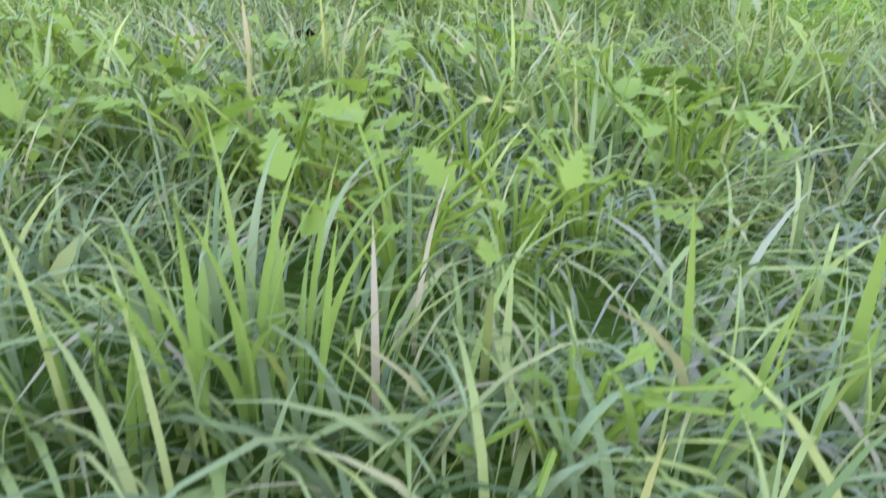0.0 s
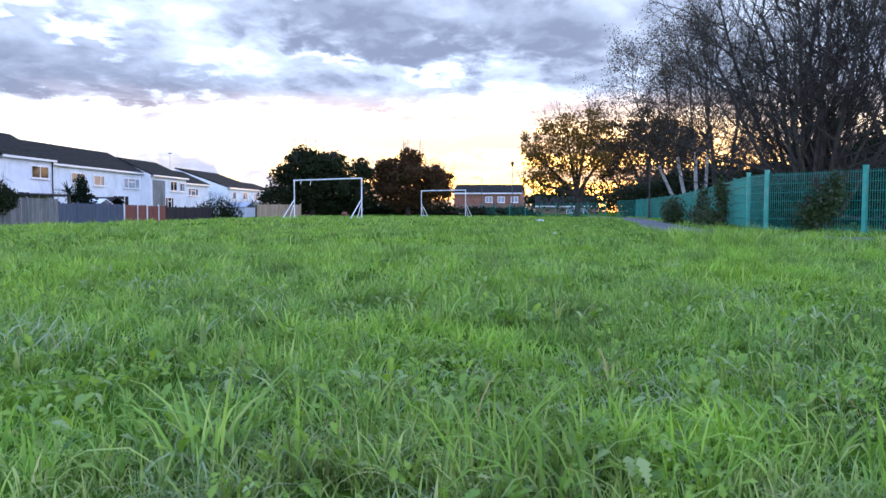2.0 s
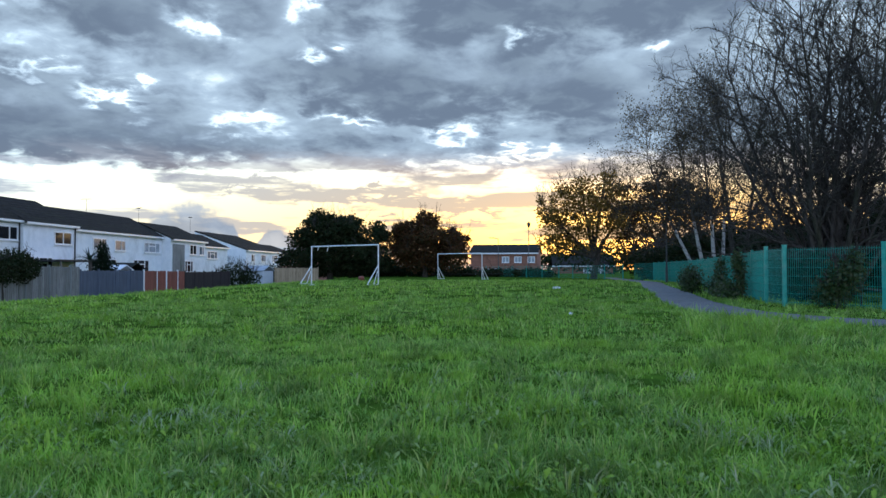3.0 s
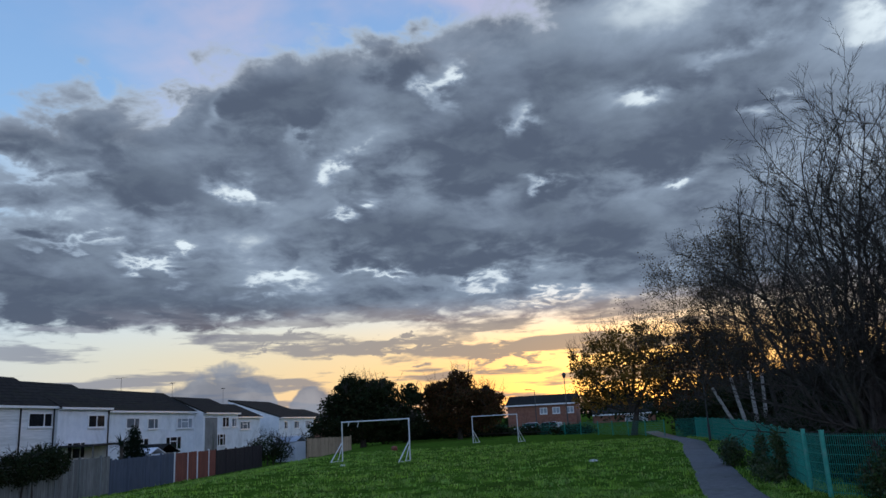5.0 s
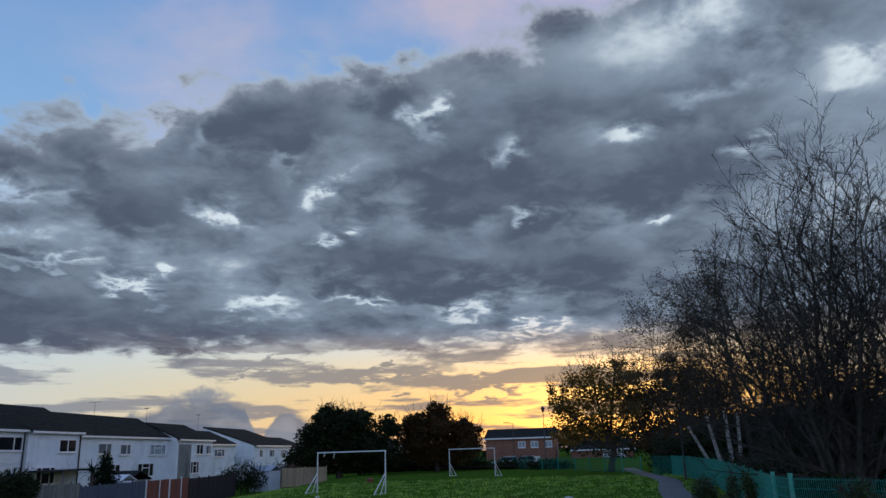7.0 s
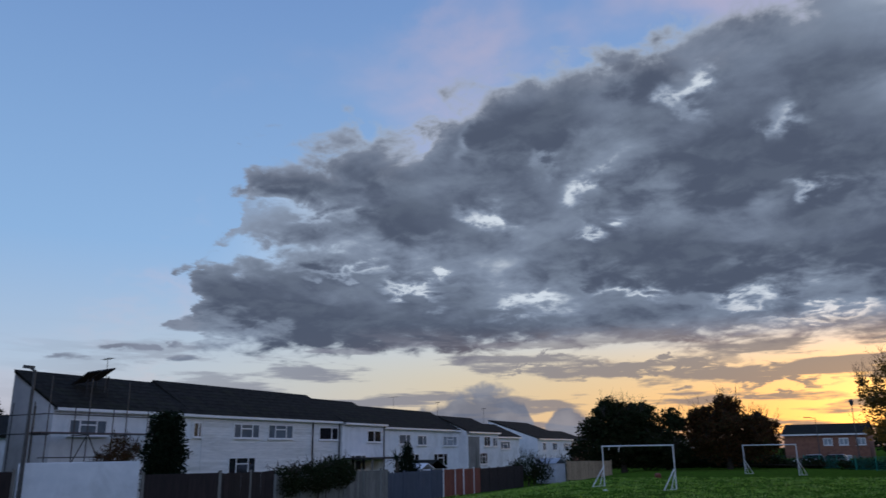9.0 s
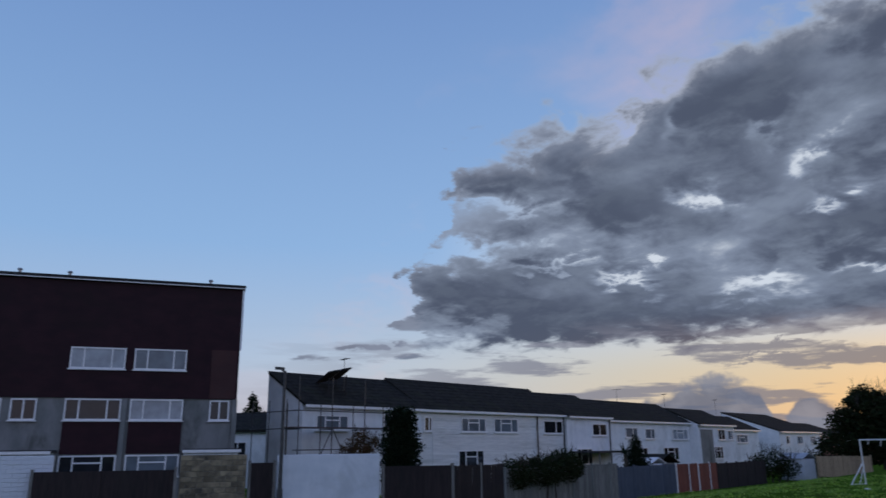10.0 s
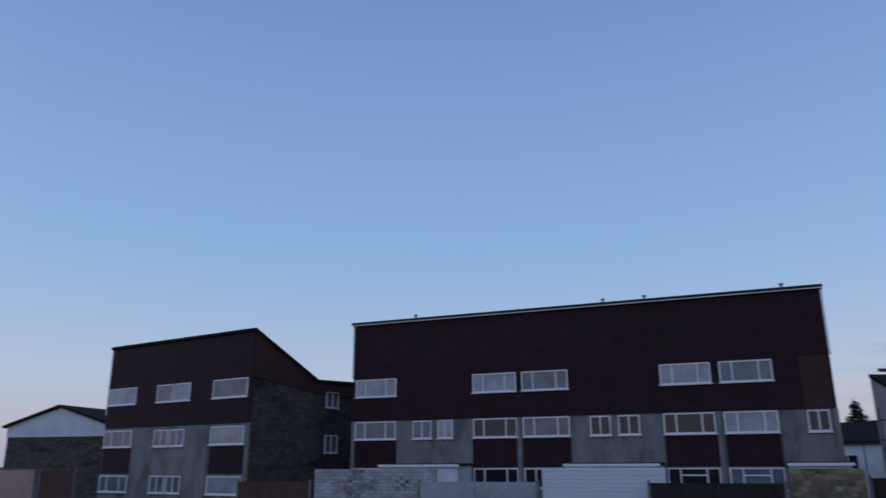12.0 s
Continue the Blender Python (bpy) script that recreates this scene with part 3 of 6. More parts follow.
def house_c():
    h = thing("bungalow", frame_at(-64.7, -26.25, 0.37, 0.93), "low dark brick house with a white boarded gable", "house")
    L, D = 9.2, 11.0
    boxes("wall", h, M_BRICKOLD, [(0, L, 0, D, -0.8, 4.15)])
    bm = bmesh.new()
    a = [bm.verts.new(p) for p in ((-0.1, -0.03, 4.16), (L + 0.1, -0.03, 4.16), (L + 0.1, -0.03, 5.0), (L * 0.5, -0.03, 6.35), (-0.1, -0.03, 5.0))]
    b = [bm.verts.new((v.co.x, D, v.co.z)) for v in a]
    bm.faces.new(a)
    bm.faces.new(b[::-1])
    for i in range(5):
        bm.faces.new((a[i], a[(i + 1) % 5], b[(i + 1) % 5], b[i]))
    part("gable", bm, M_WHITEWALL, h, "white painted gable")
    for s in (0, 1):
        bm = bmesh.new()
        x0, x1 = (-0.4, L / 2) if s == 0 else (L + 0.4, L / 2)
        q = [bm.verts.new(p) for p in ((x0, -0.3, 4.87), (x1, -0.3, 6.42), (x1, D, 6.42), (x0, D, 4.87), (x0, -0.3, 5.05), (x1, -0.3, 6.6), (x1, D, 6.6), (x0, D, 5.05))]
        for f in ((0, 1, 2, 3), (4, 5, 6, 7), (0, 1, 5, 4), (1, 2, 6, 5), (2, 3, 7, 6), (3, 0, 4, 7)):
            bm.faces.new([q[i] for i in f])
        part("roof", bm, M_ROOF, h)


T_O, T_D = (-31.9, 26.6), (0.0695, 0.9976)


def terrace_unit(label, u0, u1, setback, eave, ridge, zb, mat, depth=3.4, wins=(), rear=True, lead=0.0):
    """One house of the terrace; the roof rises from the front eave to a ridge."""
    h = thing("terraced_house", frame_at(T_O[0] - T_D[1] * setback + T_D[0] * u0, T_O[1] + T_D[0] * setback + T_D[1] * u0, *T_D), label, "house", "white terraced houses")
    L = u1 - u0
    prism("wall", h, mat, [(0, zb), (depth, zb), (depth, ridge - 0.12), (0, eave - 0.12)], 0, L)
    if rear:
        prism("rear_wall", h, mat, [(depth, zb), (2 * depth, zb), (2 * depth, eave), (depth, ridge - 0.14)], lead, L)
    s = (ridge - eave) / depth
    prof = [(-0.3, eave - 0.3 * s), (depth, ridge), (2 * depth + 0.3, eave - 0.2), (2 * depth + 0.3, eave - 0.35), (depth, ridge - 0.14), (-0.3, eave - 0.3 * s - 0.12)] if rear and not lead else [
        (-0.3, eave - 0.3 * s), (depth, ridge), (depth, ridge - 0.14), (-0.3, eave - 0.3 * s - 0.12)]
    prism("roof", h, M_ROOF, prof, -0.06, L + 0.06)
    # tile courses
    for k in range(int(depth / 0.42)):
        y = 0.1 + k * 0.42
        z = eave + y * s
        prism("tile_course", h, M_ROOF, [(y, z + 0.002), (y + 0.4, z + 0.4 * s + 0.001), (y + 0.4, z + 0.4 * s + 0.010), (y, z + 0.022)], -0.07, L + 0.07)
    boxes("fascia", h, M_UPVC, [(-0.03, L + 0.03, -0.345, -0.305, eave - 0.3 * s - 0.17, eave - 0.3 * s - 0.03)])
    boxes("soffit", h, M_UPVC, [(0, L, -0.30, -0.004, eave - 0.3 * s - 0.2, eave - 0.3 * s - 0.16)])
    for (a, b, z0, z1, lights, pane) in wins:
        window(h, a - u0, b - u0, z0, z1, -0.03, lights=lights, pane=pane, transom=len(lights) == 3)
    return h


def drainpipe(h, x, y, z0, z1, mat):
    bm = bmesh.new()
    bmesh.ops.create_cone(bm, segments=8, radius1=0.05, radius2=0.05, depth=z1 - z0, cap_ends=True, matrix=pose(x, y, (z0 + z1) / 2))
    part("drainpipe", bm, mat, h)


def terrace():
    W3, W2 = (0.28, 0.44, 0.28), (0.62, 0.38)
    g = lambda a, b: (a, b, 0.55, 1.75, W3, M_PANE_DARK)
    h = terrace_unit("white rendered end-of-terrace house behind scaffolding", 0, 9.2, 0.0, 4.5, 6.35, -1.2, M_RENDER,
                     wins=[(0.9, 3.2, 2.95, 3.78, W3, M_PANE), (5.9, 7.4, 3.0, 3.88, W2, M_PANE), g(2.0, 4.6)], lead=4.0)
    aerial(h, 4.0, 1.4, 5.3, 1.9, 70)
    h = terrace_unit("terraced house clad in white horizontal weatherboard", 9.2, 25.05, 0.0, 4.5, 6.5, -1.2, M_BOARD,
                     wins=[(9.4, 10.1, 2.95, 3.85, W2, M_PANE_DARK), (12.93, 15.45, 2.93, 3.87, W3, M_PANE), (16.34, 19.06, 2.92, 3.89, W3, M_PANE), (22.23, 24.73, 2.88, 3.85, (0.65, 0.35), M_PANE_DARK), g(12.6, 15.2)])
    for k in range(27):
        z = -0.2 + k * 0.165
        prism("board", h, M_BOARD, [(-0.002, z), (-0.045, z + 0.004), (-0.012, z + 0.155), (-0.002, z + 0.16)], 1.0, 15.8)
    for x in (12.2, 15.65):
        drainpipe(h, x, -0.1, -1.0, 4.3, M_DARKTRIM)
    h = terrace_unit("smooth white terraced house with a flat porch roof", 25.05, 31.45, -0.25, 4.42, 6.25, -1.3, M_RENDER,
                     wins=[(28.6, 30.8, 2.75, 3.7, (0.5, 0.5), M_PANE_DARK), g(26.2, 28.4)])
    drainpipe(h, 6.2, -0.08, -1.0, 4.2, M_DARKTRIM)
    boxes("porch_roof", h, M_DARKTRIM, [(0.3, 6.3, -2.6, -0.01, 1.42, 1.55)])
    boxes("porch_post", h, M_WOODGREY, [(0.5, 0.6, -2.5, -2.4, -1.3, 1.41)])
    boxes("porch_post", h, M_WOODGREY, [(6.0, 6.1, -2.5, -2.4, -1.3, 1.41)])
    h = terrace_unit("long white rendered terraced house", 31.45, 46.8, 0.0, 4.22, 6.0, -1.3, M_RENDER,
                     wins=[(34.28, 36.38, 2.6, 3.47, W2, M_PANE), (37.74, 39.55, 2.5, 3.41, W2, M_PANE), (43.07, 46.2, 2.45, 3.42, W3, M_PANE_NET), g(35, 38), g(41, 44)])
    aerial(h, 14.5, 2.0, 5.2, 1.7, 40)
    aerial(h, 7.0, 3.0, 5.9, 1.2, 80)
    h = terrace_unit("white terraced house with a grey recessed porch", 46.8, 55.4, -0.9, 4.05, 5.6, -1.4, M_RENDER,
                     wins=[(51.2, 52.9, 2.4, 3.45, (0.5, 0.5), M_PANE_DARK), (53.6, 54.9, 2.4, 3.35, W2, M_PANE), g(50, 52)])
    # flat grey sheet on the wall in place of the porch recess; no opening
    boxes("recess_sheet", h, M_CONCRETE, [(0.4, 3.2, -0.03, -0.004, -1.2, 3.4)])
    aerial(h, 8.0, 1.5, 5.0, 1.6, 30)
    terrace_unit("white terraced house set back in the row", 55.4, 66.5, 0.8, 3.7, 5.2, -1.5, M_RENDER,
                 wins=[(57, 58.4, 2.1, 3.0, W2, M_PANE_DARK), (60, 63, 2.1, 3.0, W3, M_PANE)])
    h = terrace_unit("far white terraced house with a tall gable end", 71.0, 86.0, 0.0, 3.55, 6.0, -1.6, M_RENDER, depth=7.0,
                     wins=[(73, 74.2, 1.9, 2.9, W2, M_PANE_DARK), (77, 79, 1.9, 2.9, W2, M_PANE), (82, 84.2, 1.9, 2.9, W3, M_PANE)], rear=False)
    h = terrace_unit("far terraced house with dark upper walls", 86.0, 98.0, 0.3, 3.2, 4.9, -1.6, M_BRICK, depth=5.0,
                     wins=[(88, 90, 1.6, 2.6, W3, M_PANE), (93, 95, 1.6, 2.6, W3, M_PANE_NET)], rear=False)


block_a()
block_b()
house_c()
terrace()


def brick_house(x, y, ux, uy, L, zb, eave, ridge, label, wins):
    h = thing("brick_house", frame_at(x, y, ux, uy), label, "house")
    prism("wall", h, M_BRICK, [(0, zb), (9, zb), (9, eave), (4.5, ridge - 0.15), (0, eave)], 0, L)
    s = (ridge - eave) / 4.5
    prism("roof", h, M_ROOF, [(-0.4, eave - 0.4 * s), (4.5, ridge), (9.4, eave - 0.4 * s), (9.4, eave - 0.4 * s + 0.18), (4.5, ridge + 0.2), (-0.4, eave - 0.4 * s + 0.18)], -0.3, L + 0.3)
    boxes("fascia", h, M_UPVC, [(-0.3, L + 0.3, -0.46, -0.41, eave - 0.4 * s - 0.08, eave - 0.4 * s + 0.16)])
    for a, b, z0, z1 in wins:
        window(h, a, b, z0, z1, -0.03, lights=(0.5, 0.5), pane=M_PANE_NET, bar=0.12)


# far brick houses beyond the field
brick_house(4.0, 146.0, 0.98, -0.2, 13.0, -1.2, 4.0, 5.6, "two-storey orange brick house with a dark tiled roof",
            [(6.2, 7.6, 2.1, 3.3), (8.6, 10.0, 2.1, 3.3), (11.2, 12.6, 2.1, 3.3), (6.4, 7.8, -0.9, 0.5), (8.8, 10.2, -0.7, 0.5)])
brick_house(19.5, 140.0, 0.99, -0.1, 11.0, -1.2, 1.5, 3.2, "low orange brick house with a pale roof", [(5.5, 7.5, -0.5, 1.1), (8, 9.4, -0.5, 1.1)])
brick_house(-33.0, 132.0, 0.96, -0.25, 8.0, -1.6, 2.4, 4.0, "small dark brick house at the end of the terrace", [(3.0, 5.5, 0.9, 2.0)])

wh = thing("white_house", frame_at(-51.5, 33.2, 0.8, 0.6), "small white rendered house glimpsed between larger buildings", "house")
prism("wall", wh, M_RENDER, [(0, -1.0), (7, -1.0), (7, 3.3), (3.5, 4.6), (0, 3.3)], 0, 9.0)
prism("roof", wh, M_ROOF, [(-0.3, 3.2), (3.5, 4.62), (7.3, 3.2), (7.3, 3.4), (3.5, 4.85), (-0.3, 3.4)], -0.2, 9.2)
window(wh, 2.2, 3.6, 1.4, 2.5, -0.03, lights=(0.5, 0.5), pane=M_PANE_DARK)
window(wh, 5.2, 6.4, 1.4, 2.5, -0.03, lights=(0.5, 0.5), pane=M_PANE_DARK)

# ---- trees and shrubs ----
class Tubes:
    """Collects tapered tubes into one mesh."""

    def __init__(self):
        self.v, self.f = [], []

    def add(self, pts, radii, sides):
        base = len(self.v)
        n = len(pts)
        for i in range(n):
            d = pts[min(i + 1, n - 1)] - pts[max(i - 1, 0)]
            a = d.cross(Vector((0.31, 0.87, 0.39)))
            a.normalize()
            b = d.cross(a)
            b.normalize()
            for k in range(sides):
                ang = 2 * math.pi * k / sides
                self.v.append(pts[i] + (a * math.cos(ang) + b * math.sin(ang)) * radii[i])
        for i in range(n - 1):
            for k in range(sides):
                j = (k + 1) % sides
                self.f.append((base + i * sides + k, base + i * sides + j, base + (i + 1) * sides + j, base + (i + 1) * sides + k))


def limb(rng, start, d, length, n, wander, lift):
    pts, d = [start.copy()], d.normalized()
    p = start.copy()
    for _ in range(n):
        d = (d + Vector((rng.gauss(0, wander), rng.gauss(0, wander), rng.gauss(0, wander) + lift))).normalized()
        p = p + d * (length / n)
        pts.append(p.copy())
    return pts


def grow(rng, tubes, tips, pts, r0, level, spec):
    """Side branches of pts, level by level. spec: per level (count, length share, angle, wander, lift, sides, radius share)."""
    if level >= len(spec):
        return
    count, share, angle, wander, lift, sides, rshare, lo = spec[level]
    total = sum((pts[i + 1] - pts[i]).length for i in range(len(pts) - 1))
    for k in range(count):
        f = lo + (1 - lo) * (k + rng.random()) / count
        x = f * (len(pts) - 1)
        i = min(int(x), len(pts) - 2)
        p = pts[i].lerp(pts[i + 1], x - i)
        along = (pts[i + 1] - pts[i]).normalized()
        side = along.cross(Vector((rng.gauss(0, 1), rng.gauss(0, 1), rng.gauss(0, 1)))).normalized()
        a = radians(angle * rng.uniform(0.6, 1.35))
        d = along * math.cos(a) + side * math.sin(a)
        ln = total * share * (1.15 - 0.6 * f) * rng.uniform(0.6, 1.3)
        n = 5 if level == 0 else 4 if level == 1 else 3
        q = limb(rng, p, d, ln, n, wander, lift)
        r = max(r0 * rshare * (1.15 - 0.7 * f), 0.0072)
        tubes.add(q, [r * (1 - 0.75 * j / n) for j in range(n + 1)], sides)
        if level >= len(spec) - 2:
            tips.extend(q[1:])
        grow(rng, tubes, tips, q, r, level + 1, spec)


def leaves_mesh(name, rng, spots, size, mat, spread=0.12, per=1):
    """Many small folded leaves about the given spots."""
    v, f = [], []
    for s in spots:
        for _ in range(per):
            c = s + Vector((rng.gauss(0, spread), rng.gauss(0, spread), rng.gauss(0, spread)))
            a = Vector((rng.gauss(0, 1), rng.gauss(0, 1), rng.gauss(0, 0.7))).normalized()
            b = a.cross(Vector((rng.gauss(0, 1), rng.gauss(0, 1), rng.gauss(0, 1)))).normalized()
            k = size * rng.uniform(0.6, 1.35)
            i = len(v)
            v += [c - a * k, c + b * k * 0.55 + a * 0.1 * k, c + a * k, c - b * k * 0.55 + a * 0.1 * k]
            f += [(i, i + 1, i + 2), (i, i + 2, i + 3)]
    return mesh_of(name, v, f, mat)


def arch(rng, off, tip, n, wander):
    """A stem that leaves the stool, bows outwards and reaches up to the place (x, y, z, bow)."""
    a, c = Vector((off[0], off[1], -0.1)), Vector(tip[:3])
    b = Vector((a.x + (c.x - a.x) * tip[3], a.y + (c.y - a.y) * tip[3], c.z * 0.52))
    pts = []
    for i in range(n + 1):
        t = i / n
        p = a * (1 - t) ** 2 + b * 2 * t * (1 - t) + c * t * t
        w = wander * t * (c - a).length * 0.25
        pts.append(p + Vector((rng.gauss(0, w), rng.gauss(0, w), 0)))
    return pts


def build_tree(name, label, at, seed, stems, spec, bark, leaf=None):
    """stems: (foot offset, direction, length, radius, wander, lift). leaf: (material, size, every, per, spread)."""
    rng = random.Random(seed)
    t = thing(name, pose(at[0], at[1], ground_z(*at)), label, "tree")
    tubes, tips = Tubes(), []
    trunk = Tubes()
    for off, d, length, r, wander, lift in stems:
        n = 9
        pts = limb(rng, Vector((off[0], off[1], -0.1)), Vector(d), length, n, wander, lift) if len(d) == 3 else arch(rng, off, d, n, wander)
        radii = [r * (1 - 0.85 * j / n) * (1.25 if j == 0 else 1) for j in range(n + 1)]
        if bark == M_BIRCH:
            # only the lower trunk is white; the top is dark and twiggy
            trunk.add(pts[:4], radii[:4], 9)
            tubes.add(pts[3:], [q * 0.75 for q in radii[3:]], 7)
        else:
            trunk.add(pts, radii, 9)
        grow(rng, tubes, tips, pts, r, 0, spec)
    child(new("trunk", mesh_of("trunk", trunk.v, trunk.f, bark, True)), t)
    tagged(child(new("branchwork", mesh_of("branchwork", tubes.v, tubes.f, bark if bark != M_BIRCH else M_BARK, True)), t), kind="stuff")
    if leaf:
        mat, size, every, per, spread = leaf
        child(new("crown", leaves_mesh("crown", rng, tips[::every], size, mat, spread, per)), t)
    return t


L_BROWN = leafy("autumn_leaf", [(0.12, 0.08, 0.02), (0.26, 0.15, 0.03), (0.36, 0.20, 0.04), (0.10, 0.09, 0.02)], 0.6, 0.6)
L_TWIG = leafy("last_brown_leaf", [(0.05, 0.04, 0.025), (0.08, 0.06, 0.03), (0.11, 0.08, 0.035)], 0.7, 0.35)
L_DARK = leafy("evergreen_leaf", [(0.012, 0.020, 0.009), (0.020, 0.034, 0.013), (0.030, 0.038, 0.015), (0.036, 0.032, 0.016)], 0.7, 0.2, gloss=0.06)
L_RUST = leafy("rusty_leaf", [(0.06, 0.035, 0.02), (0.11, 0.052, 0.024), (0.05, 0.05, 0.02), (0.16, 0.075, 0.03)], 0.6, 0.4, gloss=0.06)
L_IVY = leafy("ivy_leaf", [(0.02, 0.04, 0.012), (0.04, 0.075, 0.02), (0.06, 0.09, 0.03), (0.07, 0.07, 0.025)], 0.4, 0.2)
L_CON = leafy("conifer_needle", [(0.005, 0.011, 0.006), (0.009, 0.018, 0.008), (0.015, 0.026, 0.013)], 0.7, 0.1, gloss=0.06)

# the big bare tree: many stems fan out of one stool into a broad dome of fine twigs
rng0 = random.Random(5)
stems = []
for k in range(17):
    a = 2 * math.pi * k / 17 * 3 + rng0.uniform(-0.25, 0.25)
    e = (0.30 + 0.70 * (k + 0.5) / 17) * math.pi / 2 * rng0.uniform(0.9, 1.06)
    reach = rng0.uniform(0.62, 0.82)
    stems.append(((0.32 * math.cos(a), 0.32 * math.sin(a)), (1.0 + 5.2 * math.cos(e) * math.cos(a) * reach, 0.4 + 4.4 * math.cos(e) * math.sin(a) * reach, 4.6 + 6.4 * math.sin(e) * reach, rng0.uniform(0.35, 0.7)), 0.0, rng0.uniform(0.045, 0.08), 0.07, 0.0))
for tip in ((-2.7, 0.6, 5.6, 0.8), (-1.7, -2.0, 4.8, 0.7), (-2.2, 1.8, 7.4, 0.75)):
    stems.append(((-0.1, 0), tip, 0.0, 0.08, 0.05, 0.0))
stems.append(((0, 0), (0.15, 0.0, 3.4, 0.5), 0.0, 0.36, 0.02, 0.0))
BARE = [(17, 0.36, 50, 0.14, 0.05, 4, 0.42, 0.14), (8, 0.42, 42, 0.15, 0.06, 3, 0.5, 0.1), (7, 0.55, 40, 0.18, 0.06, 3, 0.6, 0.1)]
build_tree("bare_tree", "large leafless many-stemmed tree behind the green fence", (10.2, 19.6), 11, stems, BARE, M_BARK)
stems = []
for k in range(7):
    a = 2 * math.pi * k / 7 + rng0.uniform(-0.2, 0.2)
    tilt = rng0.uniform(0.1, 0.5)
    stems.append(((0.3 * math.cos(a), 0.3 * math.sin(a)), (math.sin(tilt) * math.cos(a), math.sin(tilt) * math.sin(a), math.cos(tilt)), rng0.uniform(8.0, 10.0), rng0.uniform(0.06, 0.11), 0.07, 0.02))
build_tree("bare_tree", "leafless multi-stemmed tree with dense fine twigs", (15.6, 23.2), 23, stems, [(14, 0.34, 37, 0.1, 0.07, 4, 0.4, 0.2), (7, 0.42, 36, 0.12, 0.06, 3, 0.5, 0.12), (8, 0.5, 36, 0.14, 0.05, 3, 0.6, 0.1)], M_BARK)

# birches: pale leaning trunks, thin drooping twigs with the last leaves
BIRCH = [(26, 0.34, 56, 0.14, 0.05, 4, 0.34, 0.22), (9, 0.5, 46, 0.16, 0.0, 3, 0.45, 0.1), (6, 0.55, 44, 0.2, -0.03, 3, 0.6, 0.1)]
build_tree("birch_tree", "clump of pale-trunked birches with sparse brown leaves", (14.0, 39.8), 31,
           [((-0.3, 0), (-3.4, 0.2, 8.6, 0.85), 0, 0.105, 0.03, 0), ((-0.1, 0.1), (-1.9, 0.4, 10.0, 0.6), 0, 0.11, 0.03, 0), ((0.3, 0), (-0.5, 0.2, 10.8, 0.4), 0, 0.12, 0.03, 0), ((0.7, 0.1), (0.9, 0.0, 10.4, 0.5), 0, 0.11, 0.03, 0)],
           BIRCH, M_BIRCH, (L_TWIG, 0.05, 1, 1, 0.22))
build_tree("birch_tree", "tall thin birch with fine bare twigs", (17.0, 44.0), 33,
           [((0, 0), (-1.2, 0, 11.4, 0.5), 0, 0.15, 0.03, 0), ((0.4, 0.2), (1.8, 0, 10.8, 0.5), 0, 0.13, 0.03, 0), ((0.4, -0.4), (3.2, 0, 9.6, 0.5), 0, 0.12, 0.03, 0)],
           BIRCH, M_BARK, (L_TWIG, 0.05, 2, 1, 0.2))

def blob_spots(rng, lumps, n):
    """Spots inside the outer shell of a group of ellipsoids (x, y, z, rx, ry, rz), so that the outline is uneven."""
    out, weights = [], [l[3] * l[5] for l in lumps]
    while len(out) < n:
        x, y, z, rx, ry, rz = rng.choices(lumps, weights)[0]
        d = Vector((rng.gauss(0, 1), rng.gauss(0, 1), rng.gauss(0, 1))).normalized() * rng.uniform(0.12, 1.0) ** 0.55
        wob = 1 + 0.3 * noise.noise(d * 3.1 + Vector((x, y, z)))
        p = Vector((x + d.x * rx * wob, y + d.y * ry * wob, z + d.z * rz * wob))
        if p.z > 0.02:
            out.append(p)
    return out


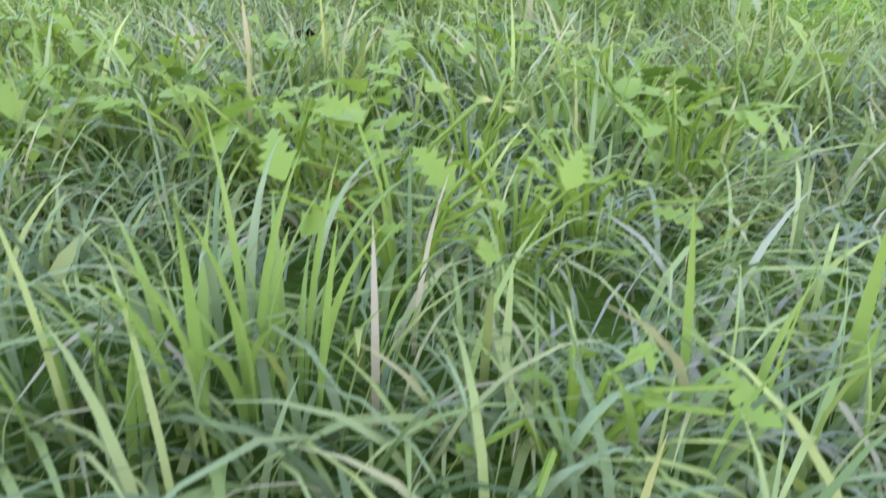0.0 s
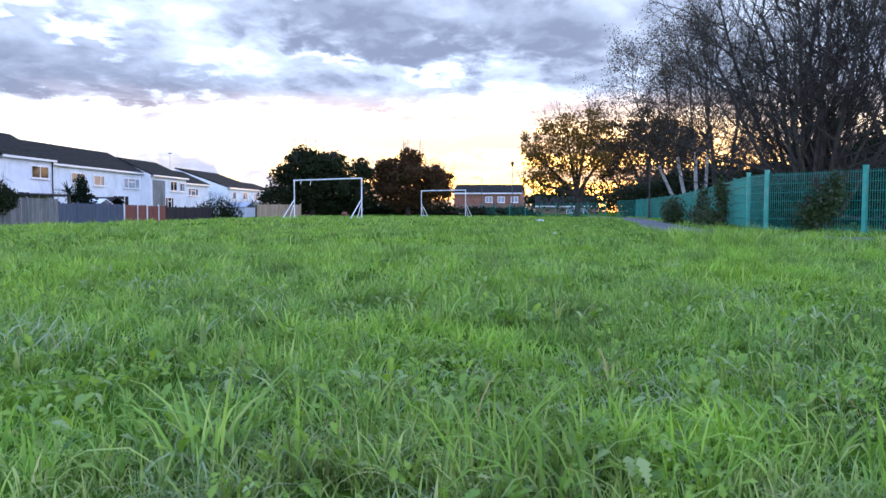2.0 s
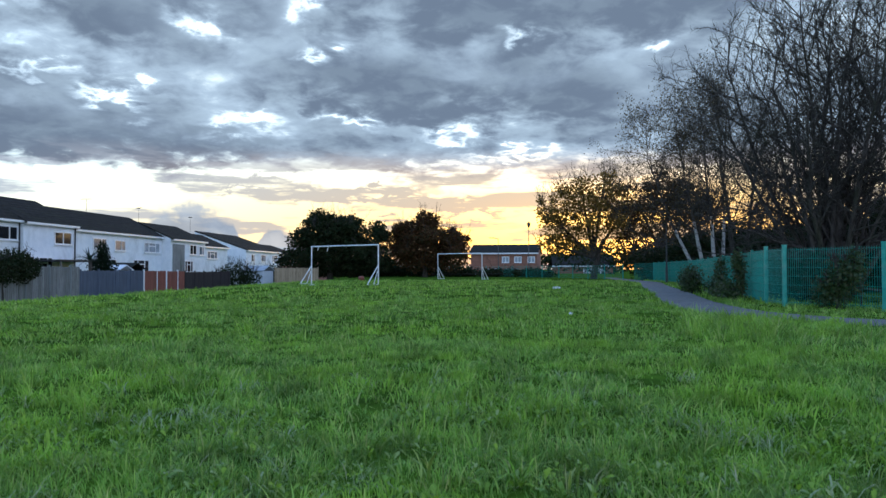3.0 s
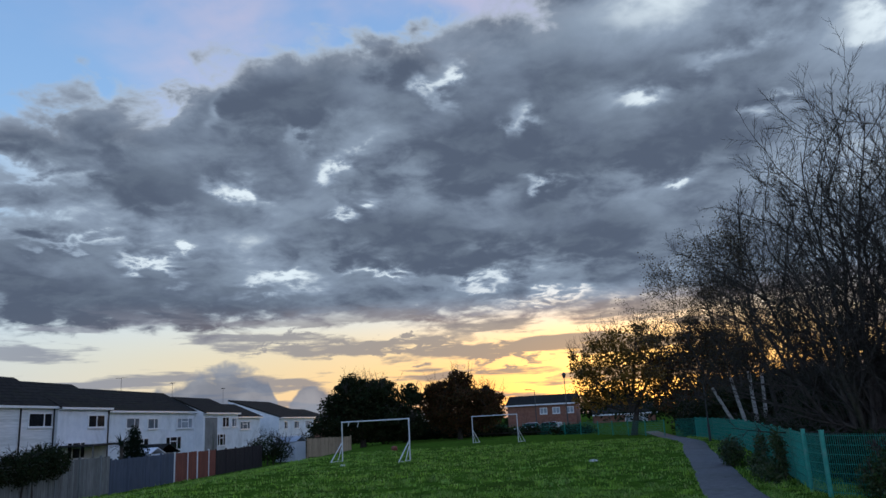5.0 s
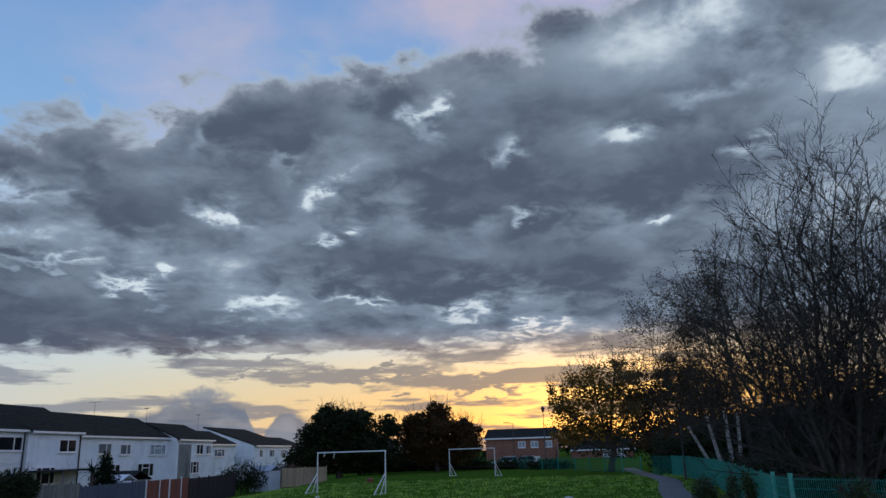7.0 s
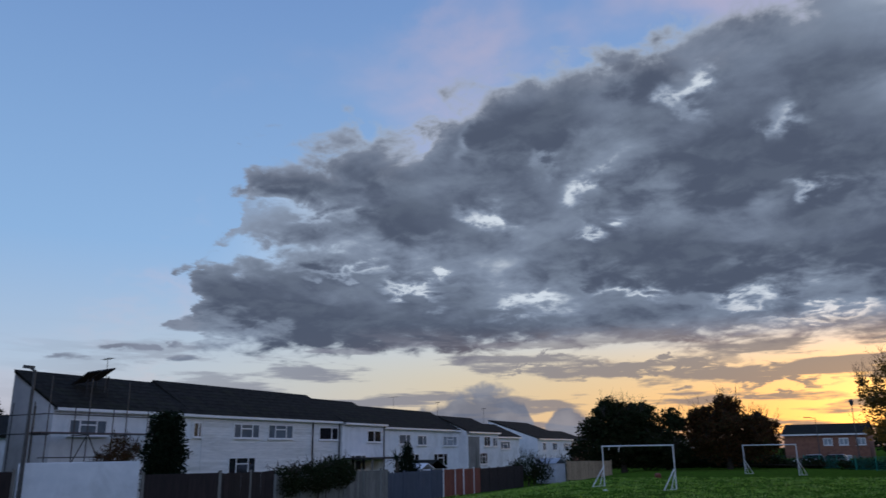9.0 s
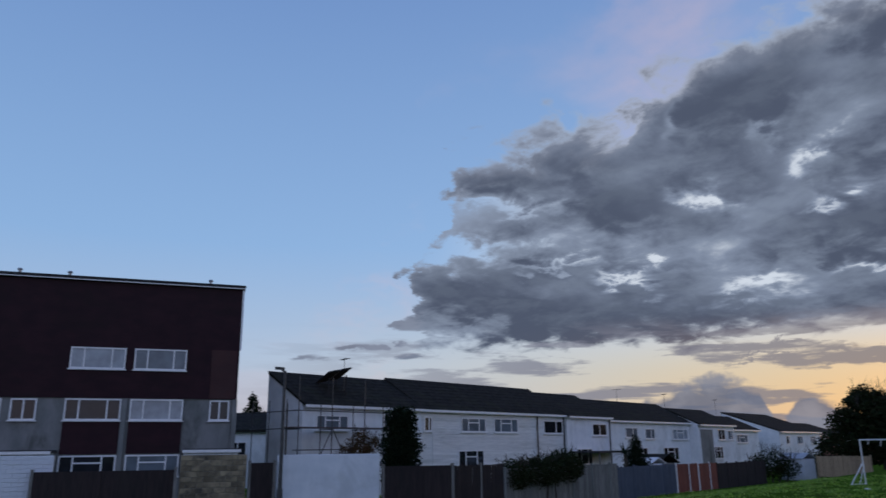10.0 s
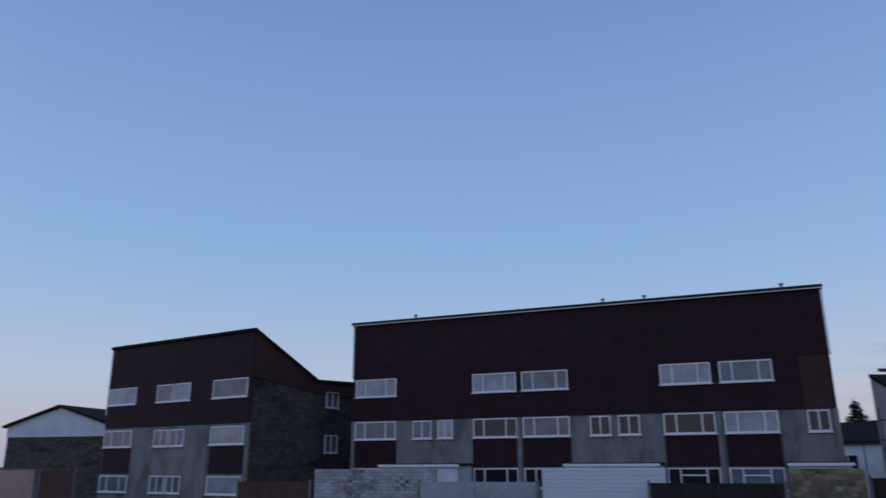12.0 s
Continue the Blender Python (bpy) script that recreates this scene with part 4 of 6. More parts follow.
def leafy_tree(name, label, at, seed, lumps, n, size, mat, trunk_h, r, twigs=0, category="tree", stems=1):
    rng = random.Random(seed)
    t = thing(name, pose(at[0], at[1], ground_z(*at)), label, category)
    tubes = Tubes()
    limbs = list(lumps)
    if "tree" in name:
        # small sprays standing out of the crown break its outline
        for x, y, z, rx, ry, rz in limbs:
            for _ in range(9):
                a, e = rng.uniform(0, 2 * math.pi), rng.uniform(-0.3, 1.4)
                k = rng.uniform(0.16, 0.34)
                q = rng.uniform(0.85, 1.12)
                lumps = [*lumps, (x + rx * q * math.cos(a) * math.cos(e), y + ry * q * math.sin(a) * math.cos(e), z + rz * q * math.sin(e), rx * k, ry * k, rz * k)]
    for k in range(stems):
        pts = limb(rng, Vector((0.5 * k, 0.1 * k, -0.1)), Vector((0.1 * rng.gauss(0, 1), 0.1 * rng.gauss(0, 1), 1)), trunk_h, 6, 0.05, 0.02)
        tubes.add(pts, [r * (1 - 0.6 * j / 6) for j in range(7)], 8)
    for x, y, z, rx, ry, rz in limbs:
        q = [Vector((0, 0, trunk_h * 0.5)), Vector((x * 0.5, y * 0.5, (z + trunk_h * 0.5) / 2)), Vector((x, y, z)), Vector((x * 1.05, y, z + rz * 0.6))]
        tubes.add(q, [r * 0.5, r * 0.4, r * 0.25, 0.02], 6)
    wood = child(new("trunk" if category == "tree" else "stemwork", mesh_of("trunk", tubes.v, tubes.f, M_BARK, True)), t)
    if category != "tree":
        tagged(wood, kind="stuff")
    child(new("crown", leaves_mesh("crown", rng, blob_spots(rng, lumps, n), size, mat, 0.05)), t)
    if twigs:
        tw = Tubes()
        for _ in range(twigs):
            x, y, z, rx, ry, rz = rng.choice(lumps)
            a = rng.uniform(0, 2 * math.pi)
            k = rng.uniform(0.2, 0.8)
            p = Vector((x + rx * k * math.cos(a), y + ry * k * math.sin(a), z + rz * math.sqrt(1 - k * k) * 0.85))
            d = Vector((p.x - x, p.y - y, (p.z - z) * 1.6))
            long = min(1.0, (limbs[0][3] + 0.2) / 2.6)
            q = limb(rng, p, d, rng.uniform(0.6, 1.5) * long, 4, 0.16, 0.05)
            tw.add(q, [0.02, 0.016, 0.012, 0.009, 0.006], 3)
            for _ in range(3):
                s = rng.choice(q[1:4])
                e = limb(rng, s, (q[-1] - q[0]) + Vector((rng.gauss(0, 0.5), rng.gauss(0, 0.5), rng.gauss(0, 0.3))), rng.uniform(0.3, 0.7) * long, 3, 0.15, 0.03)
                tw.add(e, [0.011, 0.009, 0.007, 0.005], 3)
        tagged(child(new("twigwork", mesh_of("twigwork", tw.v, tw.f, M_BARK)), t), kind="stuff")
    return t


# the trees against the glow, with thinning gold-brown leaves
leafy_tree("autumn_tree", "spreading tree with thinning gold-brown leaves", (12.0, 62.0), 41,
           [(0, 0, 4.6, 3.2, 2.6, 2.4), (-2.6, 0, 3.9, 2.1, 2.0, 1.6), (2.4, 0, 5.4, 2.4, 2.2, 2.2), (-0.8, 0, 6.6, 2.2, 2.0, 1.7), (0.9, 0, 7.6, 1.8, 1.6, 1.3), (-3.6, 0, 5.4, 1.3, 1.3, 1.3), (-3.2, 0, 2.8, 1.3, 1.4, 1.0)], 11500, 0.125, L_BROWN, 3.6, 0.3, 260)
leafy_tree("autumn_tree", "dark spreading tree beside the footpath", (17.6, 61.0), 43,
           [(0, 0, 4.2, 3.0, 2.6, 2.6), (1.8, 0, 6.0, 2.4, 2.0, 2.0), (-1.8, 0, 5.6, 2.2, 2.0, 2.0), (0.4, 0, 7.4, 2.0, 2.0, 1.3), (3.6, 0, 4.2, 2.2, 2.0, 2.2), (-2.6, 0.5, 2.9, 1.6, 1.6, 1.6)], 13000, 0.125, L_RUST, 3.2, 0.3, 260)

# dark trees behind the goals
leafy_tree("ivy_clad_tree", "dense dark rounded evergreen tree at the field's edge", (-12.0, 74.0), 51,
           [(0, 0, 3.2, 3.6, 3.2, 3.0), (-2.4, 0, 2.2, 2.6, 2.6, 2.0), (2.6, 0, 3.0, 3.0, 2.8, 2.9), (-1.2, 0, 4.6, 2.2, 2.2, 1.7), (1.4, 0, 4.7, 2.4, 2.2, 1.7), (4.2, 0.5, 2.0, 2.0, 2.0, 1.8)], 34000, 0.15, L_DARK, 3.0, 0.35, 90)
leafy_tree("ivy_clad_tree", "dark tree with rust-coloured top beside another", (-2.6, 77.0), 52,
           [(0, 0, 3.0, 3.2, 3.0, 2.6), (-2.4, 0, 3.0, 2.2, 2.4, 2.0), (2.3, 0, 2.6, 2.2, 2.2, 2.0), (0.2, 0, 5.0, 1.7, 1.7, 1.7), (-1.6, 0, 4.4, 1.6, 1.6, 1.4), (3.3, 0, 3.4, 1.5, 1.5, 1.4)], 26000, 0.14, L_RUST, 3.0, 0.3, 110)
leafy_tree("hedge", "dark low hedge along the far edge of the field", (-4.0, 82.0), 75,
           [(-11, -1, 0.5, 2.6, 1.2, 0.9), (-7, 0, 0.6, 2.6, 1.2, 1.2), (-3, 0, 0.6, 2.8, 1.2, 1.2), (1, 0, 0.5, 2.6, 1.2, 1.1), (5, -1, 0.4, 2.6, 1.2, 0.7), (9, -3, 0.35, 2.6, 1.2, 0.6), (12.5, -7, 0.35, 2.4, 1.2, 0.6)], 15000, 0.14, L_DARK, 0.6, 0.08, 60, "hedge", 3)
# thicket behind the fence on the right
leafy_tree("thicket", "dark tangled evergreen thicket behind the fence", (16.6, 36.0), 53,
           [(0, 0, 1.4, 2.4, 2.0, 1.5), (2.4, -1.5, 1.5, 2.4, 2.0, 1.7), (4.6, -3, 1.4, 2.2, 2.0, 1.6)], 15000, 0.15, L_DARK, 1.2, 0.12, 160, "shrub", 4)
leafy_tree("thicket", "dark leafless scrub beside the footpath", (17.6, 53.0), 54,
           [(0, 0, 1.6, 2.6, 2.0, 1.8), (-2.2, 3, 1.2, 1.8, 2.0, 1.3), (3, 0, 2.0, 2.6, 2.2, 2.2)], 13000, 0.16, L_DARK, 1.2, 0.12, 140, "shrub", 4)
leafy_tree("thicket", "dark hedge filling the ground beyond the bare trees", (15.0, 26.5), 60,
           [(-1.0, 0.6, 1.2, 1.8, 1.8, 1.5), (1.2, -1.2, 1.4, 1.9, 1.8, 1.6), (3.8, -2.5, 2.0, 2.4, 1.8, 2.4), (6.5, -4, 2.2, 2.6, 1.8, 2.8), (1.6, 0.4, 2.2, 1.8, 1.6, 1.6), (9.0, -5.5, 2.2, 2.6, 1.8, 2.8)], 22000, 0.13, L_DARK, 1.0, 0.1, 120, "shrub", 4)
# shrubs and ivy along the fence
leafy_tree("shrub", "rounded ivy bush growing against the fence", (8.4, 25.6), 55, [(0, 0, 0.45, 0.42, 0.5, 0.5), (0.1, 0.5, 0.4, 0.35, 0.4, 0.42)], 2600, 0.045, L_IVY, 0.4, 0.03, 0, "shrub", 2)
leafy_tree("shrub", "straggling ivy climbing the mesh fence", (8.0, 22.0), 56, [(0, 0, 0.3, 0.3, 0.5, 0.32), (0.15, 0.1, 0.75, 0.16, 0.35, 0.45), (-0.1, -0.8, 0.25, 0.3, 0.4, 0.28)], 2600, 0.04, L_IVY, 0.5, 0.025, 0, "shrub", 2)
leafy_tree("shrub", "narrow column of ivy on a fence post", (7.75, 19.6), 57, [(0, 0, 0.55, 0.14, 0.2, 0.55), (-0.1, -0.1, 1.0, 0.14, 0.18, 0.35), (-0.3, 0.1, 0.2, 0.35, 0.5, 0.26)], 2400, 0.038, L_IVY, 0.9, 0.03, 0, "shrub", 1)
leafy_tree("shrub", "thick ivy hanging over the mesh fence", (8.05, 15.25), 58, [(0, 0, 0.55, 0.16, 0.5, 0.6), (0.15, -0.35, 0.8, 0.14, 0.35, 0.5), (-0.1, 0.3, 0.35, 0.2, 0.4, 0.4)], 3600, 0.036, L_IVY, 0.9, 0.03, 25, "shrub", 2)
leafy_tree("undergrowth", "dark tangled undergrowth behind the mesh fence", (11.0, 18.5), 59,
           [(-0.6, -3.2, 0.5, 0.7, 1.2, 0.8), (1.0, -6.0, 0.6, 0.9, 1.6, 0.9), (3.6, -9.5, 0.6, 1.0, 2.0, 1.0), (-1.6, 0.4, 0.5, 0.8, 1.4, 0.8), (-1.2, 3.4, 0.5, 0.8, 1.6, 0.8), (-0.2, 7.0, 0.6, 0.9, 2.0, 0.9), (0.9, 11.0, 0.6, 1.0, 2.2, 0.9), (2.2, 15.5, 0.6, 1.0, 2.4, 0.9), (3.5, 20.5, 0.6, 1.1, 2.6, 0.9), (4.2, 26.0, 0.6, 1.1, 2.8, 0.9), (2.5, 1.0, 0.7, 1.6, 1.6, 1.1), (5.0, -2.0, 0.7, 1.8, 1.8, 1.1)], 26000, 0.085, L_DARK, 0.5, 0.08, 220, "shrub", 2)
# garden plants on the west side
leafy_tree("cypress", "tall dark columnar cypress behind the garden fence", (-24.6, 26.6), 61,
           [(0, 0, 1.2, 0.92, 0.92, 1.4), (0, 0, 2.6, 0.98, 0.98, 1.3), (0, 0, 3.8, 0.78, 0.78, 0.75)], 16000, 0.075, L_CON, 3.0, 0.12)
leafy_tree("garden_tree", "small bushy garden tree beside the cypress", (-26.2, 25.4), 62,
           [(0, 0, 2.3, 0.9, 0.8, 0.9), (-0.6, 0, 1.8, 0.6, 0.6, 0.6)], 5200, 0.05, L_RUST, 2.2, 0.06, 50)
leafy_tree("hedge", "overgrown rounded hedge spilling over the fence", (-20.6, 32.2), 63,
           [(0.3, 0, 1.5, 1.0, 1.8, 0.8), (0.3, 2.2, 1.7, 1.0, 1.4, 0.8), (0.2, -2.2, 1.4, 0.9, 1.2, 0.7)], 20000, 0.06, L_DARK, 1.2, 0.06, 40, "hedge", 3)
leafy_tree("conifer", "small pointed dark conifer in a garden", (-21.9, 46.5), 64,
           [(0, 0, 1.0, 1.15, 1.15, 1.1), (0, 0, 2.0, 0.85, 0.85, 0.9), (0, 0, 2.9, 0.42, 0.42, 0.8)], 6500, 0.07, L_CON, 2.5, 0.08)
leafy_tree("bush", "dark rounded garden bush above the fence", (-19.6, 67.5), 65, [(0, 0, 1.5, 1.5, 1.5, 1.3), (1.2, 0, 1.2, 1.1, 1.1, 1.0), (-1.2, 0.3, 1.1, 1.1, 1.1, 1.0)], 4200, 0.09, L_DARK, 1.2, 0.08, 60, "bush", 3)
leafy_tree("bush", "dark bush beside a white shed", (-17.8, 75.5), 66, [(0, 0, 1.3, 1.4, 1.4, 1.2), (0.9, 0, 0.9, 1.1, 1.0, 0.9)], 3600, 0.09, L_DARK, 1.0, 0.08, 30, "bush", 3)
leafy_tree("far_conifer", "dark conifer between the two buildings", (-56.0, 41.2), 67, [(0, 0, 3.2, 1.4, 1.4, 2.2), (0, 0, 5.6, 1.0, 1.0, 1.5), (0, 0, 7.0, 0.45, 0.45, 0.8)], 5000, 0.12, L_CON, 5.0, 0.15)
leafy_tree("far_trees", "far dark trees beyond the terrace", (-37.0, 160.0), 68, [(0, 0, 2.5, 4, 3, 2.6), (6, 0, 2.2, 4, 3, 2.4), (-5, 0, 2, 3, 3, 2.0), (11, 0, 2, 4, 3, 2.2)], 5000, 0.25, L_RUST, 2.0, 0.3, 40)
leafy_tree("far_trees", "far dark trees filling the gap between houses", (-14.0, 150.0), 69, [(0, 0, 1.5, 5, 3, 2.0), (8, 0, 1.6, 5, 3, 2.0), (-8, 0, 1.5, 5, 3, 1.9), (16, 0, 1.2, 5, 3, 1.6)], 5000, 0.25, L_DARK, 1.0, 0.3, 40)
leafy_tree("far_trees", "far dark trees on the east side", (44.0, 120.0), 70, [(0, 0, 3, 7, 4, 4.0), (-10, 0, 3, 7, 4, 3.5), (10, 0, 3, 8, 4, 4.2), (-20, 4, 2, 6, 4, 3.0)], 7000, 0.28, L_DARK, 2.0, 0.3, 60)


def palm(at):
    """A small spiky garden palm."""
    rng = random.Random(71)
    t = thing("garden_palm", pose(at[0], at[1], ground_z(*at)), "small spiky palm in a garden", "palm")
    tb = Tubes()
    tb.add([Vector((0, 0, -0.1)), Vector((0.03, 0, 1.2)), Vector((0, 0.02, 2.45))], [0.13, 0.11, 0.1], 8)
    child(new("trunk", mesh_of("trunk", tb.v, tb.f, M_BARK, True)), t)
    for _ in range(34):
        a, e = rng.uniform(0, 6.28), rng.uniform(-0.3, 1.3)
        d = Vector((math.cos(a) * math.cos(e), math.sin(a) * math.cos(e), math.sin(e)))
        q = limb(rng, Vector((0, 0, 2.45)), d, rng.uniform(0.8, 1.1), 4, 0.04, -0.12)
        side = d.cross(Vector((0, 0, 1))).normalized()
        v, f = [], []
        for i, p in enumerate(q):
            w = (0.02, 0.045, 0.04, 0.025, 0.004)[i]
            v += [p - side * w, p + Vector((0, 0, -0.012)), p + side * w]
        for i in range(4):
            f += [(3 * i, 3 * i + 1, 3 * i + 4, 3 * i + 3), (3 * i + 1, 3 * i + 2, 3 * i + 5, 3 * i + 4)]
        child(new("frond", mesh_of("frond", v, f, L_CON)), t)


palm((-21.9, 44.9))

# trees added out of view to keep the orange horizon out of the terrace windows
leafy_tree("far_trees", "unseen dark trees added to screen the low eastern glow", (50.0, 62.0), 72, [(0, 0, 4, 6, 8, 5.0), (2, -14, 4, 6, 8, 5.5), (-2, 14, 4, 6, 8, 4.6), (0, 28, 4, 6, 9, 5.0)], 9000, 0.4, L_DARK, 3.0, 0.35, 40)
leafy_tree("far_trees", "further unseen dark trees added as an eastern screen", (44.0, 8.0), 73, [(0, 0, 4, 6, 8, 5.0), (2, -16, 4, 6, 9, 5.5), (0, 16, 4, 6, 9, 4.6)], 7000, 0.4, L_DARK, 3.0, 0.35, 40)

# belt added beyond the brick houses to block low sky from the terrace panes
leafy_tree("far_trees", "distant belt of dark trees added to darken window reflections", (60.0, 185.0), 74, [(0, 0, 3, 14, 5, 5.0), (-24, 2, 3, 14, 5, 4.5), (24, 0, 3, 16, 5, 6.0), (50, -10, 3, 16, 5, 6.0), (-44, 6, 2, 12, 5, 3.6)], 9000, 0.6, L_DARK, 2.0, 0.4, 30)

# ---- goals ----
def rod(bm, a, b, r, seg=10):
    a, b = Vector(a), Vector(b)
    d = b - a
    m = Matrix.Translation((a + b) / 2) @ d.to_track_quat("Z", "Y").to_matrix().to_4x4()
    bmesh.ops.create_cone(bm, segments=seg, radius1=r, radius2=r, depth=d.length, cap_ends=True, matrix=m)


def rod_part(name, parent, mat, a, b, r, label="", seg=10):
    bm = bmesh.new()
    rod(bm, a, b, r, seg)
    return part(name, bm, mat, parent, label)


def goal(left, right, label, back, hooks=False):
    """A junior football goal: posts, crossbar and a propped side frame at each post. back: side on which the props stand, 1 or -1."""
    L = math.hypot(right[0] - left[0], right[1] - left[1])
    z = (ground_z(*left) + ground_z(*right)) / 2
    g = thing("football_goal", frame_at(*left, right[0] - left[0], right[1] - left[1], z), label, "goal", "goals on the field")
    H, r = 2.13, 0.033
    for x in (0.0, L):
        rod_part("post", g, M_GOAL, (x, 0, -0.15), (x, 0, H), r)
        rod_part("brace", g, M_GOAL, (x, 0.0, 1.05), (x, back * 0.85, 0.0), 0.028)
        rod_part("brace", g, M_GOAL, (x, back * 0.05, 0.75), (x, back * 0.36, 0.0), 0.022)
        rod_part("ground_bar", g, M_GOAL, (x, 0, 0.04), (x, back * 0.87, 0.02), 0.016)
    rod_part("crossbar", g, M_GOAL, (-r, 0, H), (L + r, 0, H), r * 1.05)
    if hooks:
        for x, d in ((0.62, 0.22), (1.4, 0.3)):
            rod_part("net_tie", g, M_GOAL, (x, back * 0.02, H - 0.03), (x - 0.06, back * 0.05, H - d), 0.022)


goal((-7.85, 42.2), (-3.72, 39.0), "white junior football goal without a net", -1, True)
goal((-1.0, 62.9), (2.62, 59.9), "white junior football goal further up the field", 1)


# ---- green mesh fence ----
FENCE = [(17.0, -2.0), (13.0, 5.6), (8.52, 14.4), (7.46, 16.35), (7.52, 17.45), (9.2, 24.0), (12.3, 36.7), (13.75, 46.0), (14.3, 52.0)]
FENCE_FAR = [(14.3, 52.0), (13.4, 54.0)], [(13.2, 56.5), (10.0, 68.0), (4.0, 82.0), (-10.0, 88.0)]


def mesh_panel(parent, a, b, h, pitch=0.05):
    """One welded-mesh panel with paired cross wires and folds."""
    a, b = Vector(a), Vector(b)
    L = (b - a).length
    m = frame_at(a.x, a.y, b.x - a.x, b.y - a.y)
    z0, z1 = ground_z(a.x, a.y), ground_z(b.x, b.y)
    bm = bmesh.new()
    n = int(L / pitch)
    for k in range(1, n):
        x = k * L / n
        g = z0 + (z1 - z0) * k / n + 0.05
        box_bm(bm, x - 0.0035, x + 0.0035, -0.0035, 0.0035, g, g + h - 0.05)
    for i in range(7):
        z = 0.10 + i * (h - 0.14) / 6
        for y in (-0.008, 0.008):
            vs = box_bm(bm, 0.02, L - 0.02, y - 0.004, y + 0.004, z - 0.004, z + 0.004)
            for v in vs:
                v.co.z += z0 + (z1 - z0) * v.co.x / L
    ob = part("mesh_panel", bm, M_GREEN, parent)
    ob.matrix_local = m
    return ob


def fence_run(label, line, h, pitch=0.05, span=2.4, light_posts=()):
    f = thing("mesh_fence", Matrix.Identity(4), label, "fence")
    for i in range(len(line) - 1):
        a, b = Vector(line[i]), Vector(line[i + 1])
        n = max(1, round((b - a).length / span))
        for k in range(n):
            p, q = a.lerp(b, k / n), a.lerp(b, (k + 1) / n)
            mesh_panel(f, p, q, h, pitch)
            bm = bmesh.new()
            g = ground_z(p.x, p.y)
            light = i in light_posts and k == 0
            w = 0.04 if light else 0.03
            box_bm(bm, -w, w, -w, w, -0.2, h + (0.06 if light else 0.03))
            box_bm(bm, -w - 0.006, w + 0.006, -w - 0.006, w + 0.006, h + (0.06 if light else 0.03) + 0.001, h + (0.08 if light else 0.045))
            o = part("post", bm, M_GREENLIGHT if light else M_GREEN, f)
            d = q - p
            o.matrix_local = frame_at(p.x, p.y, d.x, d.y, g)


fence_run("teal green welded mesh fence along the footpath", FENCE, 1.28, light_posts=(2, 3, 4))
fence_run("teal mesh fence closing the end of the path", FENCE_FAR[0], 1.25)
fence_run("far teal mesh fence across the end of the field", FENCE_FAR[1], 1.15, 0.12, 3.0)


# ---- garden walls and fences on the west side ----
def slat_fence(line_a, line_b, h, mat, label, kind="board", slat=0.15, gap=0.012, post_mat=None, cap=True):
    a, b = Vector(line_a), Vector(line_b)
    L = (b - a).length
    z = (ground_z(*a) + ground_z(*b)) / 2
    f = thing("garden_fence", frame_at(a.x, a.y, b.x - a.x, b.y - a.y, z), label, "fence")
    n = max(1, int(L / slat))
    w = L / n
    rng = random.Random(int(abs(a.x * 97 + a.y * 13)))
    data = finish(_slat_bm(w - gap, h), "board", mat)
    for k in range(n):
        o = child(new("board", data), f)
        o.matrix_local = pose(k * w + gap / 2, rng.uniform(-0.006, 0.006), rng.uniform(-0.03, 0.01), 0, rng.uniform(-0.4, 0.4), 0)
    for zz in (0.35, h - 0.3):
        boxes("rail", f, mat, [(0, L, 0.03, 0.08, zz, zz + 0.08)])
    for k in range(int(L / 2.0) + 1):
        x = min(k * 2.0, L - 0.05)
        boxes("post", f, post_mat or mat, [(x - 0.05, x + 0.05, -0.03, 0.07, -0.3, h + 0.08)], bevel=0.008)
    return f


def _slat_bm(w, h):
    bm = bmesh.new()
    box_bm(bm, 0, w, 0, 0.022, -0.1, h)
    return bm


def fence_pt(y):
    """The garden boundary facing the field."""
    return (-20.2 + 0.02 * (y - 25.2), y)


for y0, y1, mat, label, slat, pm in (
        (25.0, 28.7, M_WOODBLACK, "dark brown close-boarded garden fence", 0.15, M_WOODGREY),
        (28.8, 39.7, M_WOODGREY, "weathered grey panel garden fence", 0.16, M_CONCRETE),
        (39.8, 47.6, M_WOODBLUE, "blue-grey painted garden fence", 0.18, None),
        (47.7, 51.2, M_WOODRED, "red-brown stained garden fence with pale posts", 0.15, M_UPVC),
        (51.3, 54.6, M_WOODRED, "red-brown stained garden gate and fence", 0.17, M_UPVC),
        (54.7, 65.2, M_WOODBLACK, "nearly black stained garden fence", 0.15, None),
        (72.0, 80.0, M_WOODTAN, "tan timber garden fence at the field corner", 0.15, None)):
    slat_fence(fence_pt(y0), fence_pt(y1), 1.80, mat, label, slat=slat, post_mat=pm)


AW_O, AW_D = (-37.54, -4.16), (0.50985, 0.86027)


def garden_wall(u0, u1, top, mat, label, thick=0.22, coping=None, n=0.0):
    ox, oy = AW_O[0] + AW_D[0] * u0 + AW_D[1] * n, AW_O[1] + AW_D[1] * u0 - AW_D[0] * n
    w = thing("garden_wall", frame_at(ox, oy, *AW_D), label, "wall")
    boxes("wall_body", w, mat, [(0, u1 - u0, 0, thick, -0.9, top)], bevel=0.012)
    if coping:
        boxes("coping", w, coping, [(-0.03, u1 - u0 + 0.03, -0.04, thick + 0.04, top + 0.002, top + 0.06)], bevel=0.01)
    return w


